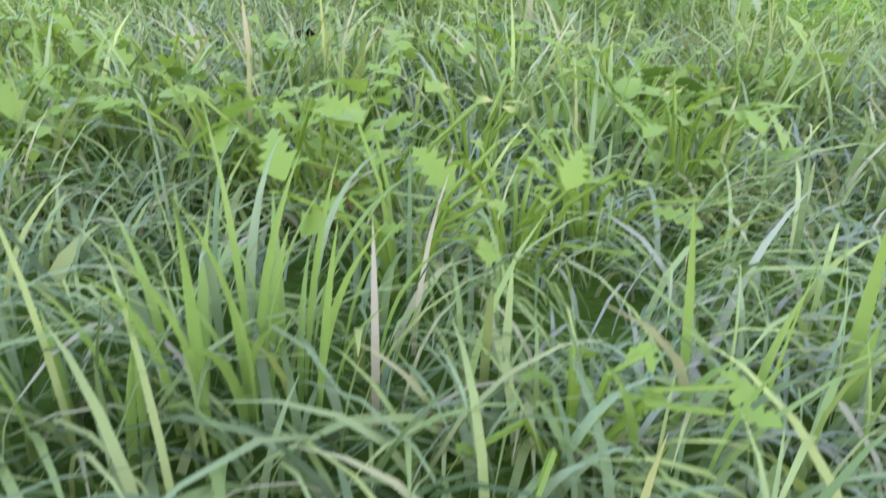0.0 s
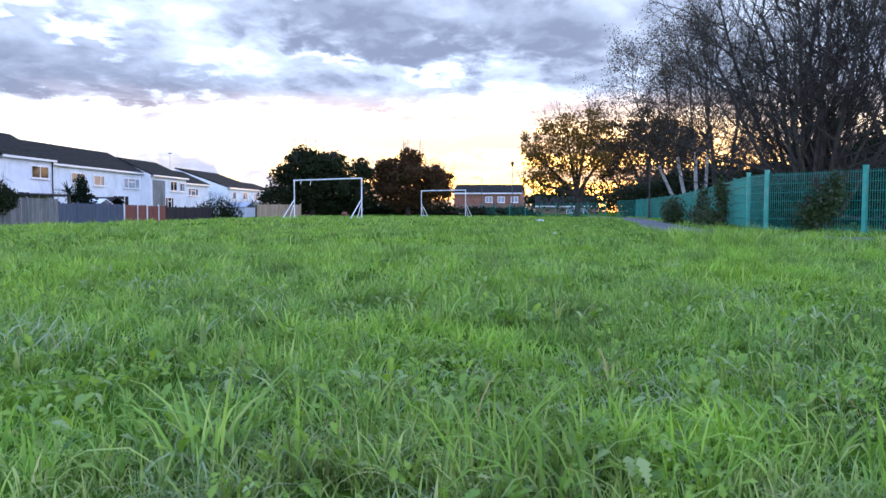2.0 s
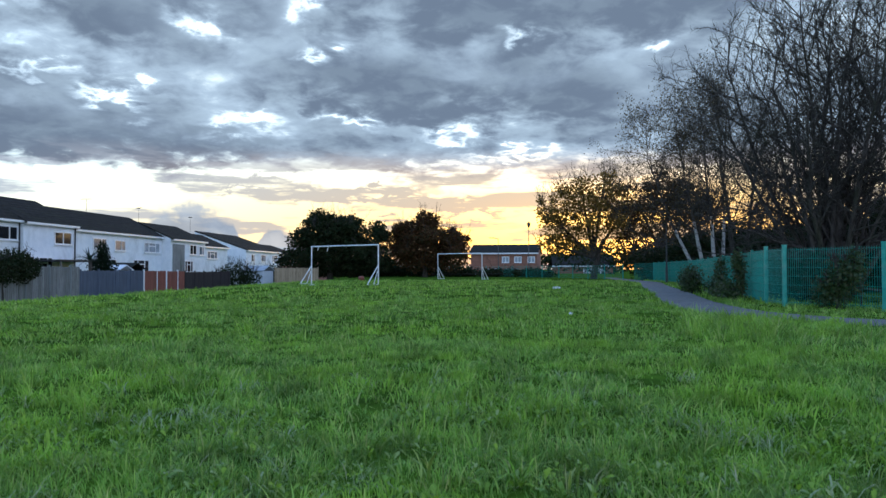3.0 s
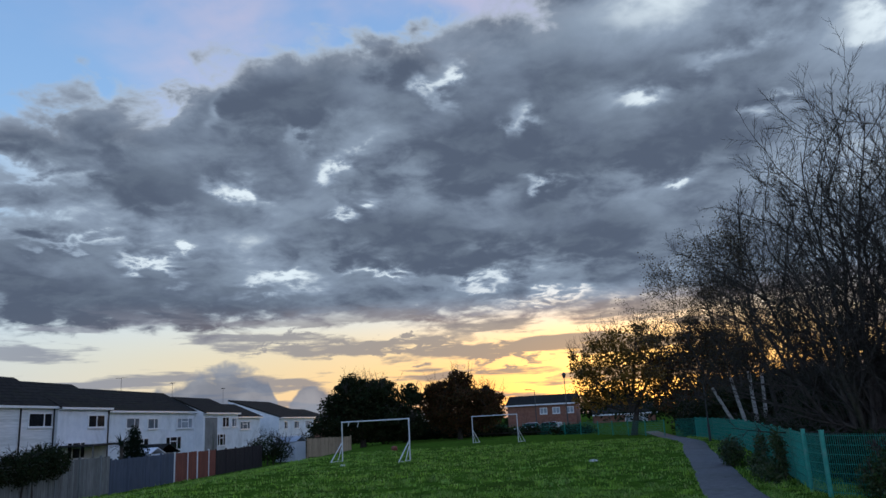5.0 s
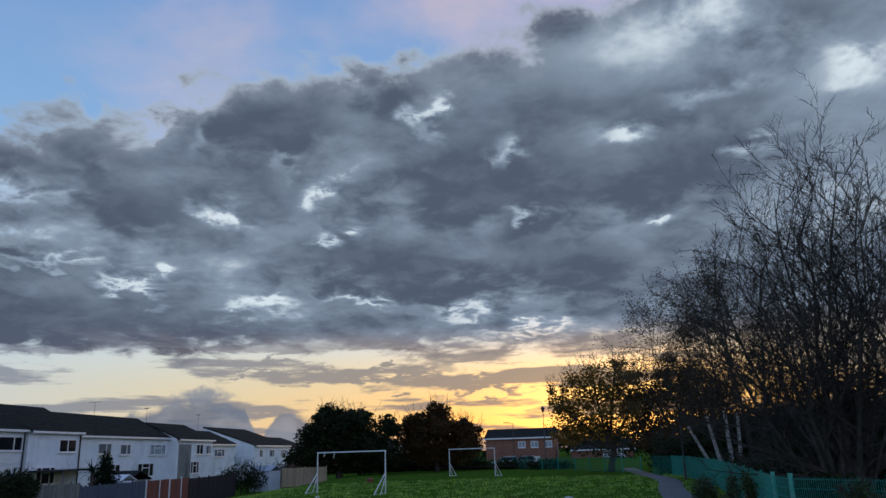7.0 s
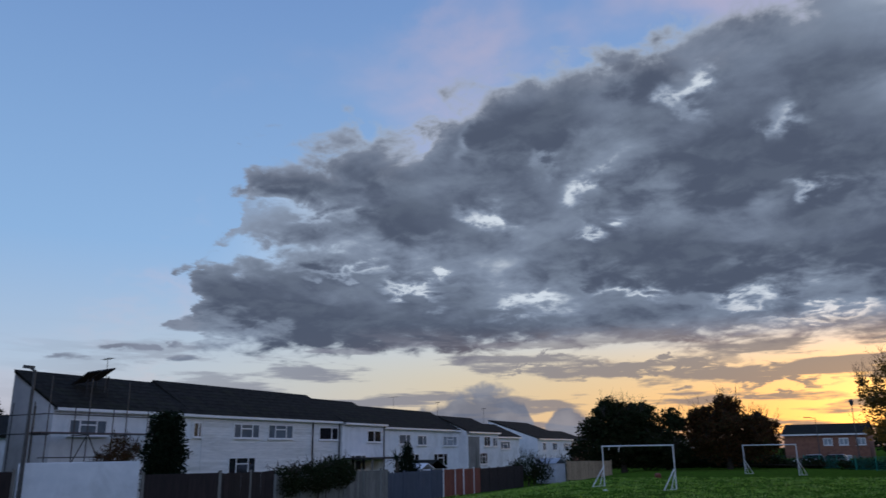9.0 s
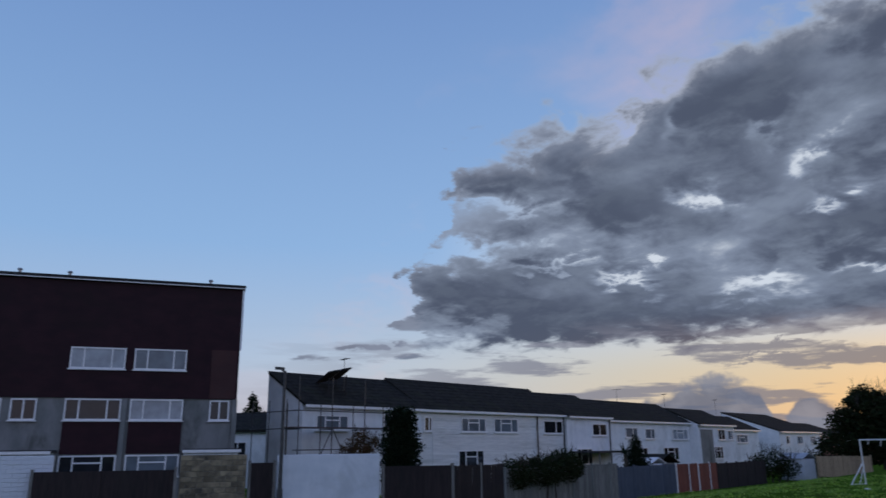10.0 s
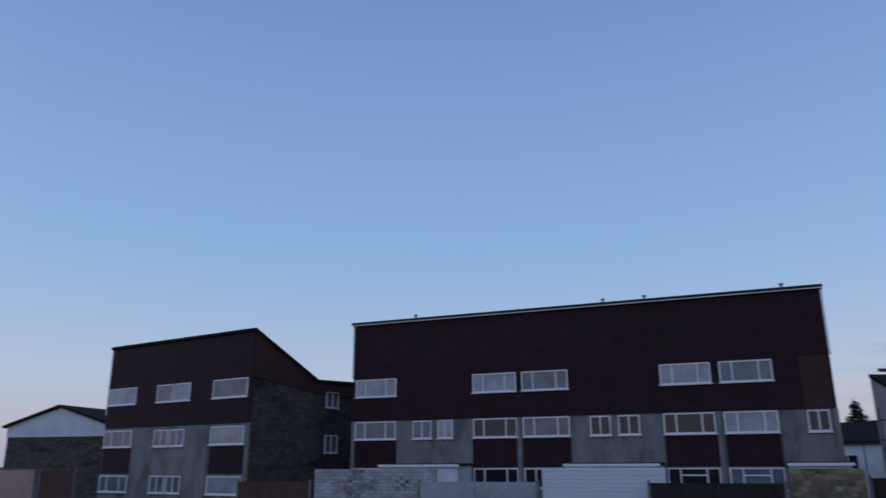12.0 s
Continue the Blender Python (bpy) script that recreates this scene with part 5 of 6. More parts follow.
def block_wall(u0, u1, top, mat, label, bw, bh, n=0.0, thick=0.22, mortar=None):
    """A wall of real blocks with recessed joints."""
    w = garden_wall(u0, u1, top - 0.01, mortar or M_MORTAR, label, thick - 0.04, None, n)
    L = u1 - u0
    data = finish(_block_bm(bw - 0.014, bh - 0.014), "block", mat)
    rng = random.Random(int(u0 * 10))
    rows = int((top + 0.5) / bh)
    for r in range(rows):
        z = top - (r + 1) * bh
        x = -(bw / 2 if r % 2 else 0)
        while x < L - 0.02:
            x0, x1 = max(x, 0), min(x + bw, L)
            if x1 - x0 > 0.08:
                o = child(new("block", data), w)
                o.matrix_local = Matrix.Translation((x0 + 0.007, rng.uniform(-0.012, 0.004), z)) @ Matrix.Diagonal(((x1 - x0 - 0.014) / (bw - 0.014), 1, 1, 1))
            x += bw
    return w


def _block_bm(w, h):
    bm = bmesh.new()
    box_bm(bm, 0, w, -0.02, 0.06, 0, h)
    bmesh.ops.bevel(bm, geom=list(bm.edges), offset=0.008, segments=1, affect="EDGES")
    return bm


def panel_wall(u0, u1, top, mat, label, n=0.0, step=1.15):
    """Upright sheet panels on posts."""
    w = garden_wall(u0, u1, top - 0.02, mat, label, 0.06, None, n)
    x = 0.0
    while x < u1 - u0 - 0.1:
        x1 = min(x + step, u1 - u0)
        boxes("panel", w, mat, [(x + 0.008, x1 - 0.008, -0.025, -0.002, -0.85, top)], bevel=0.004)
        x += step
    for xx in (0.0, u1 - u0 - 0.1):
        boxes("post", w, M_WOODGREY, [(xx, xx + 0.1, -0.05, 0.08, -0.9, top + 0.09)])
    return w


block_wall(2.9, 9.0, 1.79, M_SOOTWHITE, "sooty whitewashed brick garden wall", 0.44, 0.15, -0.4)
panel_wall(8.4, 13.75, 1.27, M_GREYWALL, "pale grey sheet garden fence", 0.1, 2.6)
block_wall(13.85, 18.7, 1.83, M_WHITEWALL, "white painted brick garden wall", 0.45, 0.15, mortar=M_WHITEWALL)
panel_wall(18.05, 22.9, 1.27, M_WOODBLACK, "dark timber panel garden fence", 0.35, 2.3)
block_wall(23.0, 25.43, 1.79, M_STONE, "rough yellow stone block garden wall", 0.42, 0.2)
panel_wall(25.5, 26.55, 1.46, M_WOODBLACK, "dark narrow garden gate between walls", 0.0, 1.1)
garden_wall(26.62, 30.76, 1.75, M_WHITEWALL, "smooth white painted garage wall", 0.25)
panel_wall(30.85, 34.0, 1.24, M_WOODBLACK, "dark brown timber garden fence", 0.05, 1.8)
panel_wall(-1.6, 2.6, 1.22, M_BROWNWOOD, "brown timber fence panels with pale posts", -0.6, 1.4)
panel_wall(-14.3, -11.6, 1.75, M_BROWNWOOD, "dark brown timber side gate", 0.0, 1.35)
gd = garden_wall(-19.2, -14.5, 1.83, M_CONCRETE, "faded pink ribbed garage door in a concrete frame", 0.2)
for k in range(16):
    boxes("door_rib", gd, M_PINK, [(0.1, 4.55, -0.03 if k % 2 else -0.045, -0.004, -0.9 + k * 0.165, -0.9 + (k + 1) * 0.165 - 0.008)])


# shed, lean-tos and small roofs in the gardens
def shed(x, y, ux, uy, w, d, h, mat, roof, label, zb=None):
    s = thing("garden_shed", frame_at(x, y, ux, uy, ground_z(x, y) if zb is None else zb), label, "shed")
    boxes("body", s, mat, [(0, w, 0, d, 0, h)], bevel=0.01)
    for sd in (0, 1):
        bm = bmesh.new()
        x0, x1 = (-0.12, w / 2) if sd == 0 else (w + 0.12, w / 2)
        q = [bm.verts.new(p) for p in ((x0, -0.1, h - 0.02), (x1, -0.1, h + w * 0.2), (x1, d + 0.1, h + w * 0.2), (x0, d + 0.1, h - 0.02), (x0, -0.1, h + 0.04), (x1, -0.1, h + w * 0.2 + 0.06), (x1, d + 0.1, h + w * 0.2 + 0.06), (x0, d + 0.1, h + 0.04))]
        for f in ((0, 1, 2, 3), (4, 5, 6, 7), (0, 1, 5, 4), (1, 2, 6, 5), (2, 3, 7, 6), (3, 0, 4, 7)):
            bm.faces.new([q[i] for i in f])
        part("roof", bm, roof, s)
    return s


shed(-22.8, 51.8, 0.1, 1.0, 3.0, 2.0, 1.75, M_WOODGREY, M_ROOF, "small timber shed with a dark pitched roof")
shed(-21.9, 48.7, 0.1, 1.0, 1.8, 1.2, 1.78, M_WHITEWALL, M_CLOTH, "small white-roofed garden store")
shed(-17.6, 69.6, 0.2, 1.0, 2.2, 2.0, 1.75, M_WHITEWALL, M_GREYWALL, "pale white garden shed beside a bush")


# ---- scaffolding at the end house ----
def scaffold():
    h = thing("scaffolding", frame_at(T_O[0] + 1.5, T_O[1] - 1.2, *T_D, -0.9), "steel tube scaffolding round the end house", "scaffolding")
    for x in (-0.3, 1.9, 4.2, 6.5):
        for y in (0.0, 1.0):
            rod_part("standard", h, M_POST, (x, y, 0), (x, y, 6.6 if y == 0 and x < 5 else 5.2), 0.028)
    for z in (1.9, 3.9):
        rod_part("ledger", h, M_POST, (-0.6, 0, z), (7.0, 0, z), 0.028)
        rod_part("ledger", h, M_POST, (-0.6, 0, z + 0.9), (7.0, 0, z + 0.9), 0.026)
        boxes("platform", h, M_BROWNWOOD, [(-0.5, 6.9, 0.05, 0.95, z + 0.04, z + 0.075)])
        for x in (-0.3, 1.9, 4.2, 6.5):
            rod_part("transom", h, M_POST, (x, -0.15, z - 0.05), (x, 1.15, z - 0.05), 0.026)
    for x0, x1 in ((-0.3, 1.9), (4.2, 1.9), (4.2, 6.5)):
        rod_part("diagonal", h, M_POST, (x0, -0.05, 0.0), (x1, -0.05, 3.9), 0.026)
    for y in range(3):
        rod_part("end_tube", h, M_POST, (-0.35, 1.0 + 1.6 * y, 0), (-0.35, 1.0 + 1.6 * y, 5.4), 0.028)
    rod_part("end_ledger", h, M_POST, (-0.35, 0, 3.9), (-0.35, 4.4, 3.9), 0.028)
    rod_part("end_ledger", h, M_POST, (-0.35, 0, 4.8), (-0.35, 4.4, 4.8), 0.028)


scaffold()
sp = thing("solar_panel", frame_at(T_O[0] - 0.6, T_O[1] + 2.4, *T_D, 5.95), "tilted dark solar panel propped over the roof", "solar panel")
for x0, x1, mat, name in ((0.0, 0.82, M_DARKTRIM, "module"), (0.83, 0.91, M_STEEL, "joint_strip"), (0.92, 1.75, M_DARKTRIM, "module")):
    bm = bmesh.new()
    for q in box_bm(bm, x0, x1, 0, 1.5, 0, 0.07):
        q.co = pose(0, 0, 0.3, -22, -12) @ q.co
    part(name, bm, mat, sp)
for x, up in ((0.2, 0.0), (1.5, 0.25)):
    rod_part("prop", sp, M_DARKTRIM, (x, 0.25, -0.9), (x, 0.25, up), 0.04)
    rod_part("prop", sp, M_DARKTRIM, (x, 1.2, -0.6), (x, 1.2, up - 0.2), 0.04)


# ---- lamp posts ----
def lamp_post(x, y, h, label, arm=1.0, turn=0.0, top=False, slim=1.0):
    p = thing("street_lamp", pose(x, y, ground_z(x, y), 0, 0, turn), label, "street lamp")
    bm = bmesh.new()
    bmesh.ops.create_cone(bm, segments=10, radius1=0.085 * slim, radius2=0.05 * slim, depth=h, cap_ends=True, matrix=pose(0, 0, h / 2))
    bmesh.ops.create_cone(bm, segments=10, radius1=0.12 * slim, radius2=0.11 * slim, depth=1.0, cap_ends=True, matrix=pose(0, 0, 0.5))
    part("pole", bm, M_POST, p)
    bm = bmesh.new()
    if top:
        bmesh.ops.create_cone(bm, segments=8, radius1=0.14, radius2=0.3, depth=0.55, cap_ends=True, matrix=pose(0, 0, h + 0.28))
        bmesh.ops.create_cone(bm, segments=8, radius1=0.32, radius2=0.05, depth=0.3, cap_ends=True, matrix=pose(0, 0, h + 0.71))
    else:
        rod(bm, (0, 0, h - 0.05), (-arm * 0.5, 0, h + 0.08), 0.035)
        for v in box_bm(bm, -arm, -arm * 0.35, -0.12, 0.12, h + 0.04, h + 0.16):
            v.co.z += 0.04 * (v.co.x < -arm * 0.6)
    part("lantern", bm, M_POST, p)


lamp_post(11.6, 109.5, 7.0, "tall dark street lamp with a post-top lantern", top=True)
lamp_post(8.4, 130.0, 6.2, "street lamp with a flat bracket lantern", 1.6)
lamp_post(12.95, 44.2, 3.3, "slim grey lamp post beside the footpath", 0.25, slim=0.6)
lamp_post(-24.0, 118.0, 6.0, "thin lamp post beyond the terrace", 1.0)
lamp_post(-23.6, 18.6, 5.5, "slim dark pole with a small camera head by a white wall", 0.5)


# ---- litter on the field ----
def crumpled(name, at, size, mat, label, seed):
    rng = random.Random(seed)
    bm = bmesh.new()
    bmesh.ops.create_icosphere(bm, subdivisions=2, radius=1.0)
    for v in bm.verts:
        k = 1 + rng.uniform(-0.25, 0.25)
        v.co = Vector((v.co.x * size[0] * k, v.co.y * size[1] * k, v.co.z * size[2] * k))
    ob = new(name, finish(bm, name, mat))
    ob.matrix_world = pose(at[0], at[1], ground_z(*at) + size[2] * 0.7, 0, 0, seed * 31)
    tagged(ob, label, "litter")


crumpled("litter", (4.58, 31.5), (0.22, 0.1, 0.05), M_CLOTH, "white crumpled plastic litter lying on the grass", 1)
crumpled("litter", (-6.9, 37.3), (0.16, 0.1, 0.05), M_CLOTH, "white scrap of litter near the goal", 2)
crumpled("litter", (2.3, 13.5), (0.03, 0.03, 0.03), M_CLOTH, "tiny white scrap on the grass", 3)


crumpled("litter", (-6.5, 54.5), (0.28, 0.2, 0.2), M_WOODRED, "small red plastic object lying behind the goal", 4)
slat_fence((-15.8, 66.8), (-12.2, 68.6), 1.5, M_WOODTAN, "short tan timber fence at the field corner")

# ---- parked car and building beyond the trees ----
def car(x, y, turn, mat, label):
    c = thing("car", pose(x, y, ground_z(x, y) - 0.6, 0, 0, turn), label, "car")
    prism("body", c, mat, [(-2.1, 0.3), (2.1, 0.3), (2.15, 0.75), (1.5, 0.92), (0.9, 0.95), (-2.0, 0.98), (-2.15, 0.7)], -0.85, 0.85)
    prism("cabin", c, M_PANE_DARK, [(-1.9, 0.97), (0.95, 0.95), (0.25, 1.46), (-1.5, 1.5)], -0.74, 0.74)
    prism("car_roof", c, mat, [(-1.5, 1.505), (0.25, 1.465), (0.15, 1.52), (-1.4, 1.55)], -0.7, 0.7)
    for yy in (-1.3, 1.3):
        for xx in (-0.8, 0.8):
            bm = bmesh.new()
            bmesh.ops.create_cone(bm, segments=16, radius1=0.31, radius2=0.31, depth=0.2, cap_ends=True, matrix=pose(xx, yy, 0.31, 0, 90, 0))
            w = part("wheel", bm, M_DARKTRIM, c)
            bm = bmesh.new()
            bmesh.ops.create_cone(bm, segments=12, radius1=0.18, radius2=0.18, depth=0.22, cap_ends=True, matrix=pose(xx, yy, 0.31, 0, 90, 0))
            part("rim", bm, M_STEEL, w)


car(8.6, 112.0, 75, M_GREYWALL, "silver-grey car parked beyond the field")
car(6.0, 113.0, 80, M_WHITEWALL, "white car parked beyond the field")

bh = thing("brick_building", frame_at(21.0, 33.5, 0.86, -0.5), "brick building with pale upper wall behind the trees", "building")
boxes("wall", bh, M_BRICK, [(0, 16, 0, 8, -0.3, 2.1)])
boxes("upper_wall", bh, M_WHITEWALL, [(-0.02, 16.02, -0.02, 8.02, 2.104, 5.2)])
prism("roof", bh, M_ROOF, [(-0.4, 5.2), (8.4, 5.2), (8.4, 5.35), (4.0, 7.2), (-0.4, 5.35)], -0.4, 16.4)
for x in (2.0, 6.0, 10.5):
    window(bh, x, x + 1.6, 3.0, 4.2, -0.05, lights=(0.5, 0.5), pane=M_PANE)
    window(bh, x, x + 1.6, 0.6, 1.7, -0.03, lights=(0.5, 0.5), pane=M_PANE_DARK)

# ---- turf: real blades, thinning with distance ----
L_GRASS = leafy("grass_blade", [(0.05, 0.10, 0.018), (0.17, 0.26, 0.05), (0.31, 0.42, 0.08), (0.13, 0.21, 0.05), (0.26, 0.36, 0.11), (0.38, 0.46, 0.09), (0.48, 0.43, 0.20)], 0.5, 0.26,
                (0.9, (0.33, 0.42, 0.06), 0.5))
L_FIELD = leafy("field_grass_blade", [(0.06, 0.13, 0.016), (0.19, 0.35, 0.05), (0.31, 0.49, 0.08), (0.14, 0.28, 0.045), (0.27, 0.43, 0.10), (0.38, 0.52, 0.10), (0.46, 0.49, 0.18)], 0.65, 0.5,
                (0.7, (0.30, 0.50, 0.025), 0.5))
L_SILVER = leafy("pale_dry_blade", [(0.26, 0.34, 0.14), (0.38, 0.43, 0.22), (0.22, 0.34, 0.10), (0.46, 0.43, 0.24)], 0.45, 0.3)
L_BROAD = leafy("broad_grass_blade", [(0.10, 0.22, 0.025), (0.20, 0.36, 0.045), (0.30, 0.44, 0.06), (0.16, 0.30, 0.08), (0.24, 0.40, 0.035)], 0.45, 0.45)
L_WEED = leafy("lobed_weed_leaf", [(0.07, 0.15, 0.015), (0.18, 0.31, 0.03), (0.31, 0.46, 0.04), (0.18, 0.32, 0.05), (0.36, 0.44, 0.16)], 0.5, 0.4, gloss=0.4)
L_STRAW = leafy("straw", [(0.42, 0.22, 0.08), (0.45, 0.33, 0.14)], 0.6, 0.2)


PATH_POINTS = np.array([(p.x, p.y) for p in spline(PATH_LINE, 4)])


def blades(name, rs, n, r0, r1, a0, a1, h, w, segs, mat, label, lean=0.5, tuft=10, tuft_r=0.03, away=0.0):
    """n blades between two radii about the field's near corner, in tufts that lean outwards."""
    k = max(1, n // tuft)
    grid = rs.random((64, 64))

    def patchy(x, y, size):
        """Smooth value noise of the given patch size."""
        u, w_ = x / size, y / size
        i0, j0 = np.floor(u).astype(int), np.floor(w_).astype(int)
        fu, fv = u - i0, w_ - j0
        fu, fv = fu * fu * (3 - 2 * fu), fv * fv * (3 - 2 * fv)
        g = lambda a, b: grid[a % 64, b % 64]
        return (g(i0, j0) * (1 - fu) + g(i0 + 1, j0) * fu) * (1 - fv) + (g(i0, j0 + 1) * (1 - fu) + g(i0 + 1, j0 + 1) * fu) * fv

    rad = np.sqrt(rs.uniform(r0 ** 2, r1 ** 2, k))
    ang = np.radians(rs.uniform(a0, a1, k))
    cx, cy = rad * np.sin(ang), rad * np.cos(ang)
    th = (0.35 + 0.75 * patchy(cx, cy, 0.9) + 0.75 * patchy(cx + 9, cy + 5, 0.28) ** 1.5) * rs.uniform(0.6, 1.35, k)
    ta = rs.uniform(0, 2 * np.pi, k)
    i = rs.integers(0, k, n)
    off = rs.normal(0, tuft_r, (n, 2)) * (0.5 + rs.random((n, 1)))
    px, py = cx[i] + off[:, 0], cy[i] + off[:, 1]
    keep = np.ones(n, bool)
    for q0, q1 in zip(PATH_POINTS[:-1], PATH_POINTS[1:]):
        d = q1 - q0
        u = np.clip(((px - q0[0]) * d[0] + (py - q0[1]) * d[1]) / (d @ d), 0, 1)
        keep &= np.hypot(px - q0[0] - u * d[0], py - q0[1] - u * d[1]) > 0.6
    px, py, i, off = px[keep], py[keep], i[keep], off[keep]
    n = len(px)
    face = np.arctan2(off[:, 1], off[:, 0]) + rs.normal(0, 0.6, n)
    face = np.where(rs.random(n) < 0.45, ta[i] + rs.normal(0, 0.5, n), face)
    hh = h * th[i] * rs.uniform(0.55, 1.35, n)
    bend = np.clip(rs.normal(lean, 0.28, n), 0.03, 1.35)
    ww = w * np.exp(rs.normal(0, 0.38, n))
    pz = np.array([ground_z(x, y) for x, y in zip(px, py)]) - 0.005
    dx_, dy_ = np.cos(face), np.sin(face)
    sx, sy = -dy_, dx_
    twist = rs.normal(0, 0.5, n)
    sx, sy = np.cos(face + np.pi / 2 + twist), np.sin(face + np.pi / 2 + twist)
    v = np.zeros((n, segs + 1, 2, 3), np.float32)
    for s in range(segs + 1):
        t = s / segs
        a = bend * t
        out = hh * t * np.sin(a * 1.15)
        up = hh * t * np.cos(a * 1.15) + 0.0
        half = ww * 0.5 * (0.75 + 0.5 * t) * (1 - t ** 2.2) + ww * 0.02
        for j, sg in enumerate((-1, 1)):
            v[:, s, j, 0] = px + dx_ * out + sg * sx * half
            v[:, s, j, 1] = py + dy_ * out + sg * sy * half
            v[:, s, j, 2] = pz + np.maximum(up, 0.004)
    base = (np.arange(n) * (segs + 1) * 2)[:, None, None]
    q = np.arange(segs)[None, :, None] * 2 + np.array([0, 1, 3, 2])[None, None, :]
    idx = (base + q).reshape(-1).astype(np.int32)
    me = bpy.data.meshes.new(name)
    me.vertices.add(v.shape[0] * v.shape[1] * 2)
    me.vertices.foreach_set("co", v.reshape(-1))
    nf = n * segs
    me.loops.add(nf * 4)
    me.loops.foreach_set("vertex_index", idx)
    me.polygons.add(nf)
    me.polygons.foreach_set("loop_start", np.arange(0, nf * 4, 4, dtype=np.int32))
    me.polygons.foreach_set("use_smooth", np.ones(nf, dtype=bool))
    me.materials.append(mat)
    me.update(calc_edges=True)
    me.validate()
    return tagged(new(name, me), label, "grass", kind="stuff")


rs = np.random.default_rng(4)
blades("grass", rs, 3600, 0.10, 0.42, -75, 70, 0.036, 0.0022, 5, L_GRASS, "fine short grass blades matted near the ground", 0.95, 9, 0.015)
blades("grass", rs, 15000, 0.40, 1.3, -62, 55, 0.054, 0.0031, 5, L_GRASS, "rough green grass blades close to the ground", 0.65, 18, 0.020)
blades("grass", rs, 52000, 1.2, 3.6, -58, 52, 0.070, 0.0046, 4, L_FIELD, "rough green tufted grass blades", 0.65, 26, 0.032)
blades("grass", rs, 80000, 3.5, 8.5, -55, 48, 0.078, 0.0075, 3, L_FIELD, "tufted green grass of the field", 0.7, 30, 0.06)
blades("grass", rs, 90000, 8.3, 20.5, -60, 42, 0.085, 0.014, 2, L_FIELD, "green grass of the field further off", 0.75, 24, 0.10)
blades("grass", rs, 65000, 20.0, 55.0, -62, 26, 0.10, 0.034, 2, L_FIELD, "green grass of the far field", 0.6, 12, 0.18)
blades("grass", rs, 14000, 0.3, 12.0, 50, 300, 0.09, 0.018, 2, L_GRASS, "green grass behind the start of the walk", 0.5, 12, 0.06)
blades("flattened_grass", rs, 2200, 0.16, 0.9, 0, 60, 0.055, 0.0022, 6, L_SILVER, "pale flattened grass blades lying over", 1.3, 8, 0.02)
blades("flattened_grass", rs, 3600, 0.5, 2.2, -15, 55, 0.075, 0.0028, 5, L_SILVER, "pale flattened grass blades lying over", 1.2, 14, 0.03)
blades("flattened_grass", rs, 3000, 2.0, 6.0, -45, 48, 0.10, 0.0050, 4, L_SILVER, "pale flattened grass blades lying over", 1.1, 18, 0.04)
blades("verge_grass", rs, 15000, 9.0, 13.0, 18, 50, 0.15, 0.012, 2, L_FIELD, "longer grass along the near edge of the footpath", 0.6, 20, 0.08)
blades("tall_grass", rs, 700, 0.6, 3.2, -45, 45, 0.10, 0.0055, 5, L_GRASS, "broad upright grass blades in tall clumps", 0.6, 16, 0.025)
blades("tussock_grass", rs, 9000, 1.0, 9.0, -52, 46, 0.115, 0.006, 4, L_FIELD, "taller arching grass in scattered tussocks", 0.85, 40, 0.035)
blades("tussock_grass", rs, 12000, 8.0, 26.0, -58, 38, 0.15, 0.015, 3, L_FIELD, "taller arching grass in scattered tussocks further off", 0.8, 44, 0.08)
blades("dry_straw", rs, 90, 0.3, 2.2, -40, 40, 0.08, 0.003, 4, L_STRAW, "dry straw-coloured blades among the grass", 1.0, 1, 0.01)


def broad_blades(label, seed, at, n, spread, height, width, lean, mat):
    """A clump of broad keeled blades, each with a bend, a fold along the middle and a drawn-out tip."""
    rng = random.Random(seed)
    t = thing("broad_grass", pose(at[0], at[1], -0.005), label, "grass clump", "broad grass clumps")
    segs = 10
    for _ in range(n):
        foot = Vector((rng.gauss(0, spread), rng.gauss(0, spread), 0))
        face = math.atan2(foot.y, foot.x) + rng.gauss(0, 0.5)
        h, w = height * rng.uniform(0.6, 1.15), width * rng.uniform(0.7, 1.2)
        total = max(0.05, rng.gauss(lean, 0.3))
        turn = face + math.pi / 2 + rng.gauss(0, 0.6)
        v, f = [], []
        p = foot.copy()
        for k in range(segs + 1):
            u = k / segs
            tilt = 0.08 + total * u ** 1.7
            d = Vector((math.cos(face) * math.sin(tilt), math.sin(face) * math.sin(tilt), math.cos(tilt)))
            turn += 0.05
            side = Vector((math.cos(turn), math.sin(turn), 0.0))
            half = 0.5 * w * (0.62 + 0.9 * u * (1 - u) * 1.7) * max(0.03, 1 - u ** 3.2)
            keel = d.cross(side) * half * 0.35
            v += [p - side * half, p + keel, p + side * half]
            p = p + d * (h / segs)
        for k in range(segs):
            i = 3 * k
            f += [(i, i + 1, i + 4, i + 3), (i + 1, i + 2, i + 5, i + 4)]
        child(new("blade", mesh_of("blade", v, f, mat, True)), t)


broad_blades("clump of broad bright green upright grass blades", 21, (-0.064, 0.195), 15, 0.016, 0.080, 0.0048, 0.6, L_BROAD)
broad_blades("clump of slender arching green grass blades", 22, (-0.045, 0.205), 16, 0.013, 0.085, 0.0030, 1.0, L_BROAD)
broad_blades("few broad green grass blades beside a larger clump", 23, (-0.098, 0.180), 5, 0.010, 0.062, 0.0046, 0.35, L_BROAD)
broad_blades("pale curled grass blades arching over", 24, (-0.075, 0.225), 6, 0.014, 0.085, 0.0036, 1.9, L_SILVER)
broad_blades("thin upright green grass blades standing alone", 25, (0.088, 0.190), 3, 0.006, 0.075, 0.0030, 0.25, L_BROAD)
